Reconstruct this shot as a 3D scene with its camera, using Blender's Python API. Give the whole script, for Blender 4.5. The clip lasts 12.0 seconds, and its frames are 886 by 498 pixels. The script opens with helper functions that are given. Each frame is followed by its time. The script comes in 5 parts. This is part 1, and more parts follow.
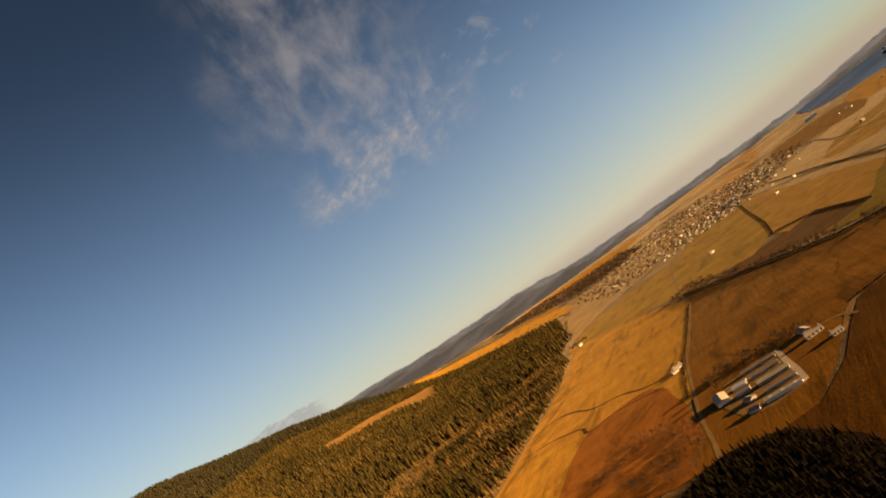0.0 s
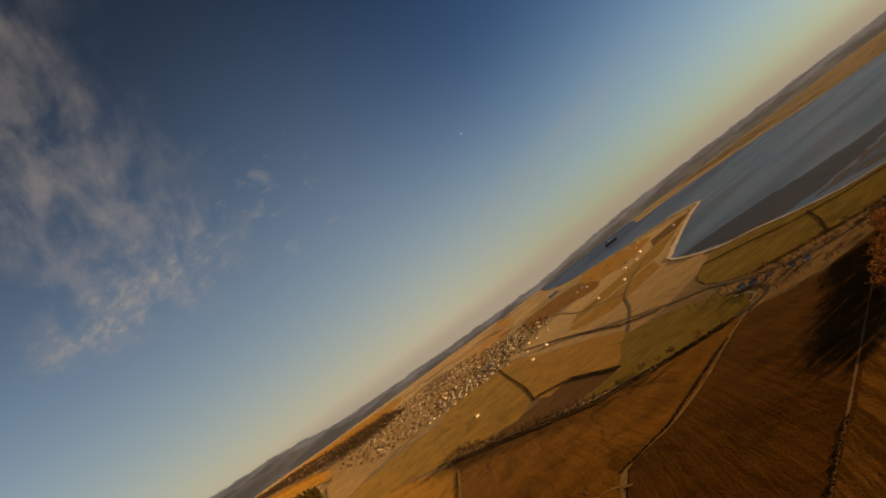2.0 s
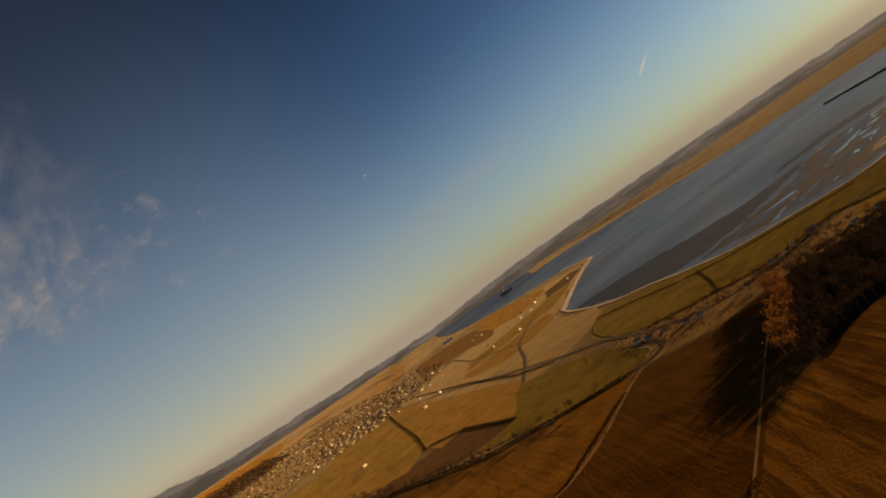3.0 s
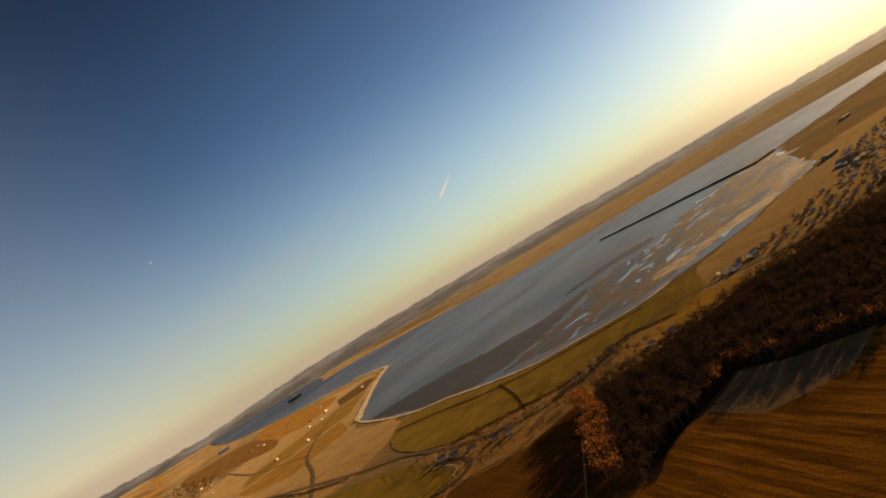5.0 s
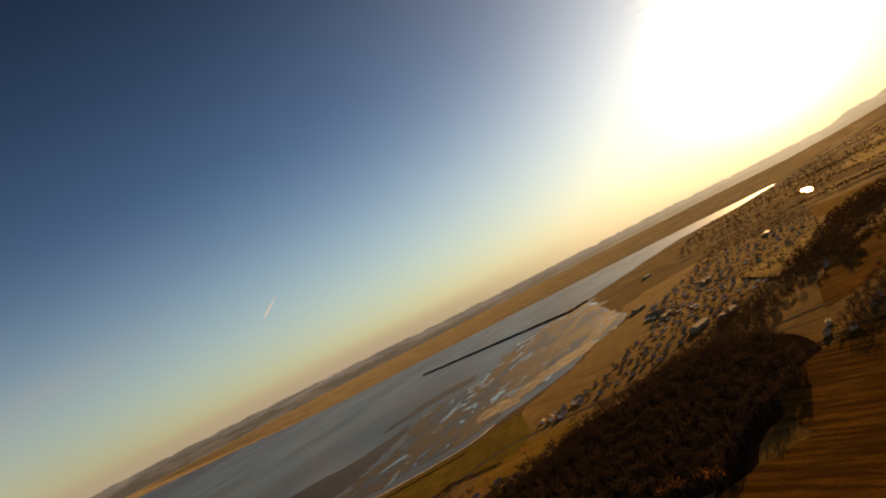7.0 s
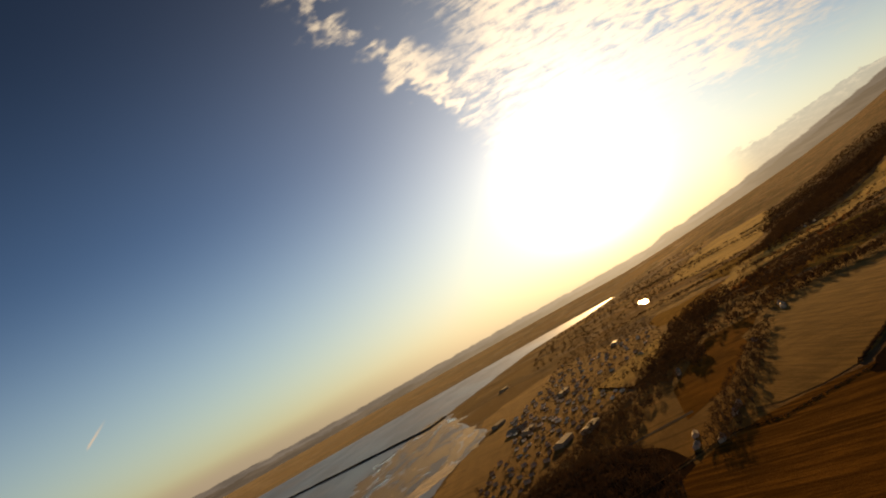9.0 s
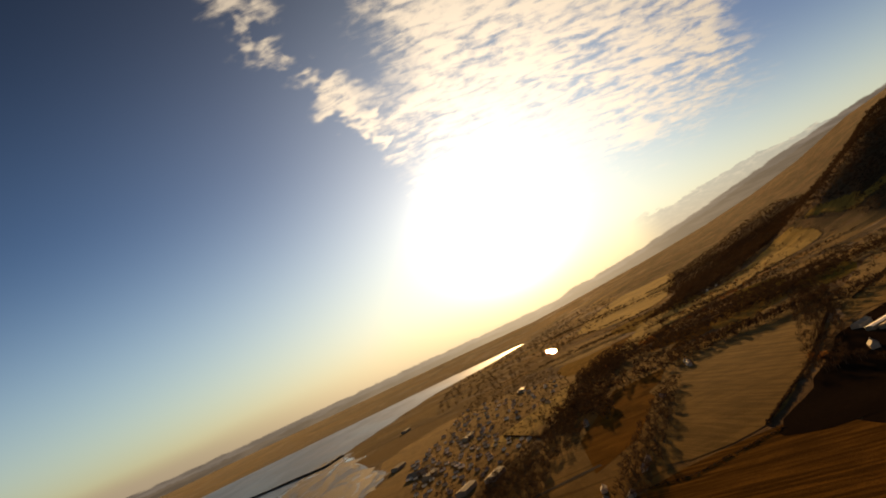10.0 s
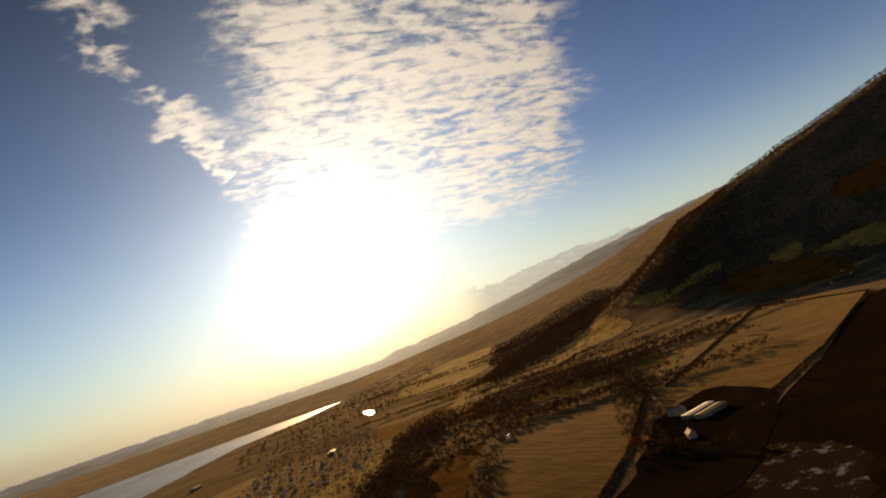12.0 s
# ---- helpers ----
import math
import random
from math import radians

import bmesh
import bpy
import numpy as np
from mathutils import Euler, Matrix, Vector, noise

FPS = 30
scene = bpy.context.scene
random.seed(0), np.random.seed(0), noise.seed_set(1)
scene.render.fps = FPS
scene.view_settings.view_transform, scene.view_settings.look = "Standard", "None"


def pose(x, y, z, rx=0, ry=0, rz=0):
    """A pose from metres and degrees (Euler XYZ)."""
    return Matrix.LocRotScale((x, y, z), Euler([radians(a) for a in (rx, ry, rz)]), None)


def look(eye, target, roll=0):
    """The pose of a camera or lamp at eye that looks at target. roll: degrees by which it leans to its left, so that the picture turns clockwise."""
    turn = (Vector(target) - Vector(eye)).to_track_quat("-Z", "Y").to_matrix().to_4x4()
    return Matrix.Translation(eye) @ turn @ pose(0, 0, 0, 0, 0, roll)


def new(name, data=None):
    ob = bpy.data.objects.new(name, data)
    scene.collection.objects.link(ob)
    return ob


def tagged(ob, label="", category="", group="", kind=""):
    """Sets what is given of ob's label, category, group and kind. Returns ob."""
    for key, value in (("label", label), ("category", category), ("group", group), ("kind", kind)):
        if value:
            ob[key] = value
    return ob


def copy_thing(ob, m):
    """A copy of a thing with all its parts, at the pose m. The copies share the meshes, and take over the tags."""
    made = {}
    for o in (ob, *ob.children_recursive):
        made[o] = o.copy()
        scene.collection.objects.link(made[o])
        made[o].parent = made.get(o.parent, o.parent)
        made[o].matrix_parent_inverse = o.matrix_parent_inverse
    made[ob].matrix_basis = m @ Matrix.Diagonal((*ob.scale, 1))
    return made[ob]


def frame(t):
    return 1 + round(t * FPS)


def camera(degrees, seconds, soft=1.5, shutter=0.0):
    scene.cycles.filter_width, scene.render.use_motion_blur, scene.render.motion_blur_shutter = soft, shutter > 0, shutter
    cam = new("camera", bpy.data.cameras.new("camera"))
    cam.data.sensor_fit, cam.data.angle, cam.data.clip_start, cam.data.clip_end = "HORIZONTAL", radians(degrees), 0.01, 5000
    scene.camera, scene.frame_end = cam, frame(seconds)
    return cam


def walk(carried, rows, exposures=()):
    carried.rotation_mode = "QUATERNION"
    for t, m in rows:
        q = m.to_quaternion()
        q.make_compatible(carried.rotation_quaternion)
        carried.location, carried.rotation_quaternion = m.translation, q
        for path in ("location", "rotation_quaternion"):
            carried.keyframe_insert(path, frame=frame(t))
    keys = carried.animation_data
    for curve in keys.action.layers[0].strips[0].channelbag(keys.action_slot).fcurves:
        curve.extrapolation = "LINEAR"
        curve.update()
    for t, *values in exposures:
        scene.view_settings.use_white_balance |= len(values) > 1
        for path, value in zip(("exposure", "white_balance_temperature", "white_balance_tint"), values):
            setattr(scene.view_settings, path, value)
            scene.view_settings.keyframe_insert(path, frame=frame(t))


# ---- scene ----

# ================= camera: a banking flight about 130 m over the ground =================
cam = camera(68.6, 12.0, soft=1.9)


def view(x, y, z, heading, climb, bank):
    """A pose from a place, a heading clockwise from north, a climb and a bank to the right, in degrees."""
    a, e = radians(heading), radians(climb)
    eye = Vector((x, y, z))
    return look(eye, eye + 100 * Vector((math.sin(a) * math.cos(e), math.cos(a) * math.cos(e), math.sin(e))), -bank)


FLIGHT = [
    (0, 90.2, -116.9, 124.4, -58.40, 8.59, 37.65),
    (0.5, 76.7, -113.6, 126.6, -51.93, 6.39, 38.78),
    (1, 65.8, -104.9, 128.0, -46.33, 7.15, 39.01),
    (1.5, 56.0, -94.8, 129.1, -39.09, 8.13, 39.03),
    (2, 47.1, -84.0, 130.2, -33.96, 7.20, 37.20),
    (2.5, 37.3, -73.9, 131.4, -29.21, 6.04, 35.82),
    (3, 28.8, -62.9, 132.9, -24.37, 5.03, 34.70),
    (5, 0.2, -14.0, 135.8, -4.47, 3.22, 30.91),
    (5.5, 0.0, 0.0, 135.8, 0.00, 3.48, 29.35),
    (6, 1.1, 13.9, 136.5, 4.57, 4.06, 27.86),
    (6.5, 2.1, 27.9, 137.2, 9.03, 4.66, 26.80),
    (7, 3.5, 41.8, 137.9, 14.15, 5.75, 27.06),
    (9, 23.8, 94.3, 140.0, 30.11, 8.64, 29.19),
    (9.5, 28.1, 107.6, 139.9, 34.56, 8.30, 26.60),
    (10, 33.0, 120.8, 139.7, 38.36, 8.24, 25.06),
    (10.5, 38.6, 133.7, 139.4, 42.65, 7.60, 23.25),
    (11, 45.4, 145.9, 138.9, 46.39, 7.33, 21.02),
    (11.5, 54.9, 156.3, 138.5, 50.05, 7.41, 19.59),
    (12, 65.5, 165.5, 138.2, 53.87, 7.44, 19.00),
]
EXPOSURES = [(0, 2.35, 7700, 13), (1.0, 1.97, 7900, 13), (2.0, 1.88, 8200, 13), (3, 1.85, 8400, 13), (5.5, 2.42, 9300, 14), (6.3, 2.34, 9600, 14), (7, 2.1, 9600, 14), (9, 2.0, 9300, 14), (12, 1.92, 7900, 12)]
walk(cam, [(r[0], view(*r[1:])) for r in FLIGHT], EXPOSURES)

# ================= sky and sun =================
SUN_AZ, SUN_EL = 43.5, 8.3
sun_dir = Vector((math.sin(radians(SUN_AZ)) * math.cos(radians(SUN_EL)), math.cos(radians(SUN_AZ)) * math.cos(radians(SUN_EL)), math.sin(radians(SUN_EL))))
lamp = bpy.data.lights.new("sun", "SUN")
lamp.energy, lamp.angle, lamp.color = 4.6, radians(0.6), (1.0, 0.66, 0.32)
sun = new("sun", lamp)
sun.matrix_world = look((0, 0, 900), Vector((0, 0, 900)) - sun_dir)


class Nodes:
    """Short hand for wiring node trees."""

    def __init__(self, tree):
        self.tree = tree
        tree.nodes.clear()

    def add(self, kind, **sets):
        node = self.tree.nodes.new(kind)
        for key, value in sets.items():
            setattr(node, key, value)
        return node

    def put(self, socket, value):
        if isinstance(value, bpy.types.NodeSocket):
            self.tree.links.new(value, socket)
        else:
            socket.default_value = value

    def math(self, op, a, b=0.0, c=0.0, clamp=False):
        node = self.add("ShaderNodeMath", operation=op, use_clamp=clamp)
        for socket, value in zip(node.inputs, (a, b, c)):
            self.put(socket, value)
        return node.outputs[0]

    def step(self, value, low, high, out_low=0.0, out_high=1.0, smooth=True):
        node = self.add("ShaderNodeMapRange", interpolation_type="SMOOTHSTEP" if smooth else "LINEAR")
        for socket, v in zip(node.inputs, (value, low, high, out_low, out_high)):
            self.put(socket, v)
        return node.outputs[0]

    def mix(self, factor, a, b, blend="MIX"):
        node = self.add("ShaderNodeMix", data_type="RGBA", blend_type=blend)
        self.put(node.inputs["Factor"], factor)
        colours = [k for k in node.inputs if k.type == "RGBA"]
        for socket, v in zip(colours, (a, b)):
            self.put(socket, v if isinstance(v, bpy.types.NodeSocket) else (*v, 1.0))
        return [k for k in node.outputs if k.type == "RGBA"][0]

    def noise(self, vector, scale, detail=3.0, rough=0.55, warp=0.0):
        node = self.add("ShaderNodeTexNoise")
        self.put(node.inputs["Vector"], vector)
        node.inputs["Scale"].default_value, node.inputs["Detail"].default_value = scale, detail
        node.inputs["Roughness"].default_value, node.inputs["Distortion"].default_value = rough, warp
        return node.outputs["Fac"]

    def stretch(self, vector, scale, turn=0.0):
        node = self.add("ShaderNodeMapping")
        self.put(node.inputs["Vector"], vector)
        node.inputs["Scale"].default_value, node.inputs["Rotation"].default_value = scale, (0, 0, turn)
        return node.outputs[0]


def build_world():
    world = bpy.data.worlds.new("sky")
    scene.world = world
    world.use_nodes = True
    n = Nodes(world.node_tree)
    sky = n.add("ShaderNodeTexSky", sky_type="NISHITA", sun_disc=False)
    sky.sun_elevation, sky.sun_rotation = radians(SUN_EL), radians(SUN_AZ)
    sky.air_density, sky.dust_density, sky.ozone_density = 1.0, 0.12, 1.6
    ray = n.add("ShaderNodeTexCoord").outputs["Generated"]
    sep = n.add("ShaderNodeSeparateXYZ")
    n.put(sep.inputs[0], ray)
    x, y, z = sep.outputs
    az = n.math("DEGREES", n.math("ARCTAN2", x, y))
    el = n.math("DEGREES", n.math("ARCSINE", z))
    # clouds lie on a high, slightly domed layer
    low = n.math("ADD", n.math("MAXIMUM", z, 0.0), 0.30)
    flat = n.add("ShaderNodeCombineXYZ")
    n.put(flat.inputs[0], n.math("DIVIDE", x, low))
    n.put(flat.inputs[1], n.math("DIVIDE", y, low))
    layer = flat.outputs[0]
    ragged = n.math("MULTIPLY_ADD", n.noise(layer, 5.0, 4.0), 14.0, -7.0)
    # rippled bank of small white clouds above the sun
    edge = n.math("ADD", az, ragged)
    left = n.math("ADD", n.math("MULTIPLY", n.math("ABSOLUTE", n.math("SUBTRACT", el, 18.0)), 0.22), 38.6)
    right = n.math("MULTIPLY_ADD", el, 0.22, 65.6)
    bank = n.math("MULTIPLY", n.step(n.math("SUBTRACT", edge, left), -2.5, 4.0), n.step(n.math("SUBTRACT", n.math("ADD", az, n.math("MULTIPLY", ragged, 0.5)), right), -2.5, 2.5, 1.0, 0.0))
    bank = n.math("MULTIPLY", bank, n.step(n.math("ADD", el, n.math("MULTIPLY", ragged, 0.5)), 5.5, 12.0))
    bank = n.math("MULTIPLY", bank, n.step(el, 36.0, 48.0, 1.0, 0.0))
    turned = n.stretch(layer, (1.0, 1.0, 1.0), 0.62)
    ribs = n.noise(n.stretch(turned, (1.0, 3.2, 1.0)), 9.0, 6.0, 0.62, 0.9)
    cells = n.add("ShaderNodeTexVoronoi", feature="SMOOTH_F1")
    n.put(cells.inputs["Vector"], n.stretch(turned, (1.0, 2.0, 1.0)))
    cells.inputs["Scale"].default_value, cells.inputs["Smoothness"].default_value = 26.0, 0.7
    puff = n.math("SUBTRACT", 1.0, cells.outputs["Distance"])
    fluff = n.noise(layer, 34.0, 6.0, 0.65, 0.5)
    body = n.math("ADD", n.math("MULTIPLY", puff, 0.22), n.math("MULTIPLY", ribs, 0.62))
    body = n.math("ADD", body, n.math("MULTIPLY", fluff, 0.34))
    body = n.math("ADD", body, n.math("MULTIPLY", n.noise(layer, 4.0, 3.0), 0.40))
    spine = n.math("ADD", n.math("SUBTRACT", edge, 50.3), n.math("MULTIPLY", el, 0.60))
    tufts = n.math("MULTIPLY", n.step(n.math("ABSOLUTE", spine), 1.0, 4.2, 1.0, 0.0), n.math("MULTIPLY", n.step(el, 13.0, 19.0), n.step(el, 33.0, 38.0, 1.0, 0.0)))
    tufts = n.math("MULTIPLY", tufts, n.step(n.noise(layer, 9.0, 3.0), 0.44, 0.56))
    cover = n.step(n.math("ADD", body, n.math("MULTIPLY", n.math("MAXIMUM", bank, tufts), 0.17)), 0.76, 1.05)
    dens_a = n.math("MULTIPLY", n.math("MAXIMUM", bank, tufts), cover)
    # thin greyish veil in the west, drawn out in soft streaks
    wide = n.math("MULTIPLY_ADD", n.noise(layer, 3.0, 6.0, 0.6), 18.0, -9.0)
    bent = n.math("ADD", az, wide)
    veil = n.math("MULTIPLY", n.step(bent, -70.0, -59.0), n.step(bent, -54.0, -45.0, 1.0, 0.0))
    veil = n.math("MULTIPLY", veil, n.math("MULTIPLY", n.step(n.math("ADD", el, n.math("MULTIPLY", wide, 0.4)), 14.0, 19.0), n.step(el, 34.0, 60.0, 1.0, 0.0)))
    wisps = n.noise(n.stretch(n.stretch(layer, (1.0, 1.0, 1.0), 0.5), (1.0, 2.1, 1.0)), 5.5, 9.0, 0.6, 0.2)
    dapple = n.noise(n.stretch(layer, (1.0, 1.4, 1.0), 1.1), 24.0, 6.0, 0.65, 0.3)
    shreds = n.math("MULTIPLY", n.step(el, 24.0, 16.0), n.step(dapple, 0.42, 0.68, 0.0, 0.55))
    dens_b = n.math("MULTIPLY", veil, n.math("ADD", n.step(wisps, 0.32, 0.76, 0.0, 0.46), n.math("MULTIPLY", shreds, n.step(wisps, 0.40, 0.56))))
    loose = n.math("MULTIPLY", n.step(bent, -56.0, -46.0), n.step(bent, -44.0, -36.0, 1.0, 0.0))
    loose = n.math("MULTIPLY", loose, n.math("MULTIPLY", n.step(el, 13.0, 16.0), n.step(el, 20.0, 27.0, 1.0, 0.0)))
    dens_b = n.math("MAXIMUM", dens_b, n.math("MULTIPLY", loose, n.step(n.noise(layer, 11.0, 6.0, 0.6, 0.4), 0.54, 0.72, 0.0, 0.34)))
    # faint streak of high cloud low in the north-west
    line = n.math("ADD", el, n.math("MULTIPLY", az, -0.16))
    streak = n.math("MULTIPLY", n.step(line, 9.5, 11.5), n.step(line, 11.5, 14.0, 1.0, 0.0))
    streak = n.math("MULTIPLY", streak, n.math("MULTIPLY", n.step(az, -40.0, -22.0), n.step(az, -18.0, -6.0, 1.0, 0.0)))
    dens_c = n.math("MULTIPLY", n.math("MULTIPLY", streak, n.noise(layer, 6.0, 4.0)), 0.28)
    # short vapour trail
    along = n.math("ADD", az, 1.5)
    trail = n.math("ABSOLUTE", n.math("SUBTRACT", n.math("SUBTRACT", el, 7.85), n.math("MULTIPLY", along, 0.76)))
    trail = n.math("MULTIPLY", n.step(trail, 0.03, 0.18, 1.0, 0.0), n.math("MULTIPLY", n.step(az, -2.5, -2.1), n.step(az, -1.8, -0.3, 1.0, 0.0)))
    # small day moon
    dx = n.math("MULTIPLY", n.math("ADD", az, 26.4), 0.97)
    dy = n.math("SUBTRACT", el, 14.2)
    moon = n.math("SQRT", n.math("ADD", n.math("MULTIPLY", dx, dx), n.math("MULTIPLY", dy, dy)))
    moon = n.step(moon, 0.05, 0.13, 0.4, 0.0)
    # aureole round the sun
    dot = n.add("ShaderNodeVectorMath", operation="DOT_PRODUCT")
    n.put(dot.inputs[0], ray)
    dot.inputs[1].default_value = sun_dir
    gap = n.math("DEGREES", n.math("ARCCOSINE", n.math("MINIMUM", dot.outputs["Value"], 1.0)))
    core = n.math("EXPONENT", n.math("MULTIPLY", n.math("POWER", n.math("DIVIDE", gap, 3.8), 2.0), -1.0))
    halo = n.math("EXPONENT", n.math("DIVIDE", gap, -8.2))
    near_sun = n.math("EXPONENT", n.math("MULTIPLY", n.math("POWER", n.math("DIVIDE", gap, 17.0), 2.0), -1.0))
    # pale haze along the horizon
    haze = n.math("EXPONENT", n.math("DIVIDE", n.math("ABSOLUTE", el), -2.4))
    base = n.mix(1.0, sky.outputs[0], SKY, "MULTIPLY")
    deep = n.step(el, 8.0, 41.0, 1.35, 0.40)
    grade = n.add("ShaderNodeVectorMath", operation="SCALE")
    n.put(grade.inputs[0], base)
    far_north = n.math("MULTIPLY", n.step(n.math("ABSOLUTE", n.math("SUBTRACT", az, 2.0)), 22.0, 48.0, 1.0, 0.0), n.step(el, 4.0, 22.0))
    n.put(grade.inputs["Scale"], deep)
    base = n.mix(far_north, grade.outputs[0], n.mix(1.0, grade.outputs[0], (0.35, 0.53, 0.71), "MULTIPLY"))
    far_east = n.math("MULTIPLY", n.step(az, 52.0, 70.0), n.step(el, 2.0, 14.0))
    base = n.mix(far_east, base, n.mix(1.0, base, (0.28, 0.45, 0.66), "MULTIPLY"))
    pale = n.math("EXPONENT", n.math("DIVIDE", n.math("ABSOLUTE", el), -7.5))
    north_wall = n.step(n.math("ABSOLUTE", n.math("SUBTRACT", az, -4.0)), 10.0, 36.0, 0.52, 1.0)
    for share, colour in ((n.math("MULTIPLY", n.math("MULTIPLY", pale, 0.6), north_wall), PALE), (n.math("MULTIPLY", haze, 0.75), HAZE)):
        toned = n.add("ShaderNodeVectorMath", operation="SCALE")
        toned.inputs[0].default_value = colour
        n.put(toned.inputs["Scale"], north_wall)
        base = n.mix(share, base, toned.outputs[0])
    # grey murk of the far distance, thinning out towards the sun
    murk_top = n.math("MULTIPLY_ADD", n.noise(layer, 1.6, 3.0), 1.2, 1.0)
    murk = n.step(n.math("DIVIDE", el, murk_top), 0.35, 1.45, 0.80, 0.0)
    murk = n.math("MULTIPLY", murk, n.step(az, 4.0, 30.0, 1.0, 0.0))
    base = n.mix(murk, base, MURK)
    # snow-streaked far mountains in the west, then in the east
    for at, half, top, tall in ((-80.0, 6.0, 5.3, 0.55), (66.0, 13.0, 3.9, 0.9)):
        crest = n.math("MULTIPLY_ADD", n.noise(layer, 9.0, 5.0, 0.6), 2.4 * tall, top - 1.2 * tall)
        crest = n.math("SUBTRACT", crest, n.math("MULTIPLY", n.math("ABSOLUTE", n.math("SUBTRACT", az, at)), tall / half))
        slope_tone = n.math("MULTIPLY", n.step(n.noise(n.stretch(layer, (1.0, 1.0, 1.0), 0.4), 26.0, 6.0, 0.65), 0.44, 0.64), n.step(n.math("SUBTRACT", crest, el), 0.0, 0.9, 1.0, 0.3))
        range_colour = n.mix(slope_tone, (0.060, 0.062, 0.070), (0.125, 0.118, 0.112))
        body_mask = n.math("MULTIPLY", n.step(n.math("SUBTRACT", crest, el), 0.0, 0.12), n.step(n.math("ABSOLUTE", n.math("SUBTRACT", az, at)), half * 0.7, half, 0.6, 0.0))
        base = n.mix(body_mask, base, range_colour)
    lit = n.math("ADD", 0.135, n.math("MULTIPLY", near_sun, 0.20))
    white = n.add("ShaderNodeVectorMath", operation="SCALE")
    white.inputs[0].default_value = (1.0, 0.95, 0.88)
    n.put(white.inputs["Scale"], lit)
    base = n.mix(dens_a, base, white.outputs[0])
    base = n.mix(n.math("ADD", dens_b, dens_c), base, (0.088, 0.084, 0.086))
    base = n.mix(n.math("MAXIMUM", trail, moon), base, (0.13, 0.13, 0.13))
    # bright aureole, yellower where it shines through the low haze
    tint = n.mix(n.step(el, 0.0, 4.5), (1.0, 0.88, 0.66), (0.98, 0.96, 0.95))
    shine = n.add("ShaderNodeVectorMath", operation="SCALE")
    n.put(shine.inputs[0], tint)
    n.put(shine.inputs["Scale"], n.math("ADD", n.math("MULTIPLY", core, GLOW_CORE), n.math("MULTIPLY", halo, GLOW_HALO)))
    base = n.mix(1.0, base, shine.outputs[0], "ADD")
    # hazy ridges of the far distance, two behind one another
    curve = n.add("ShaderNodeFloatCurve")
    points = curve.mapping.curves[0].points
    for k, (at, top) in enumerate(CRESTS):
        spot = ((at + 100.0) / 200.0, (top + 2.0) / 10.0)
        if k < 2:
            points[k].location = spot
        else:
            points.new(*spot)
    for p in points:
        p.handle_type = "AUTO_CLAMPED"
    curve.mapping.update()
    n.put(curve.inputs["Value"], n.math("MULTIPLY_ADD", az, 0.005, 0.5))
    crest = n.math("MULTIPLY_ADD", curve.outputs[0], 10.0, -2.0)
    rough_line = n.math("MULTIPLY_ADD", n.noise(layer, 12.0, 6.0, 0.6), 0.5, -0.25)
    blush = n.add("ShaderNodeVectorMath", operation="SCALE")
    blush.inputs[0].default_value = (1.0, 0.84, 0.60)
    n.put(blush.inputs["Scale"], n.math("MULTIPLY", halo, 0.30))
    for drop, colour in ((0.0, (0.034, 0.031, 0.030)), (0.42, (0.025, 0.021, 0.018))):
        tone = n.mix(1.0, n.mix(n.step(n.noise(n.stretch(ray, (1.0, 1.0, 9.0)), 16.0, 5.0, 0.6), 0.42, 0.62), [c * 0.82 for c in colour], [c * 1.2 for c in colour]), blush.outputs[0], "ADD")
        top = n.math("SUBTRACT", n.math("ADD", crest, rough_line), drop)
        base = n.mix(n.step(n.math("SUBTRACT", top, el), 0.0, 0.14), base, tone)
        rough_line = n.math("MULTIPLY_ADD", n.noise(layer, 7.0, 4.0, 0.6), 0.9, -0.45)
    out = n.add("ShaderNodeBackground")
    n.put(out.inputs["Color"], base)
    n.put(n.add("ShaderNodeOutputWorld").inputs[0], out.outputs[0])


SKY, GLOW_CORE, GLOW_HALO = (0.0158, 0.0201, 0.0270), 1.3, 0.275
HAZE, PALE, MURK = (0.125, 0.108, 0.086), (0.135, 0.135, 0.128), (0.088, 0.079, 0.069)
CRESTS = [(-100, 2.6), (-80, 3.2), (-72, 3.0), (-66, 2.35), (-60, 1.9), (-55, 1.5), (-49, 0.6), (-43, 0.3), (-36, 0.0), (-30, -0.15), (-24, 0.2), (-17, 0.45), (-9, 0.45), (-3, 0.4), (5, 0.3), (12, 0.15), (20, 0.1), (30, 0.1), (38, 0.05), (44, 0.0), (47, 0.35), (50, 0.6), (53, 0.9), (58, 1.6), (61, 2.1), (64, 2.6), (68.6, 3.3), (74, 4.0), (80, 4.4), (100, 4.4)]
build_world()


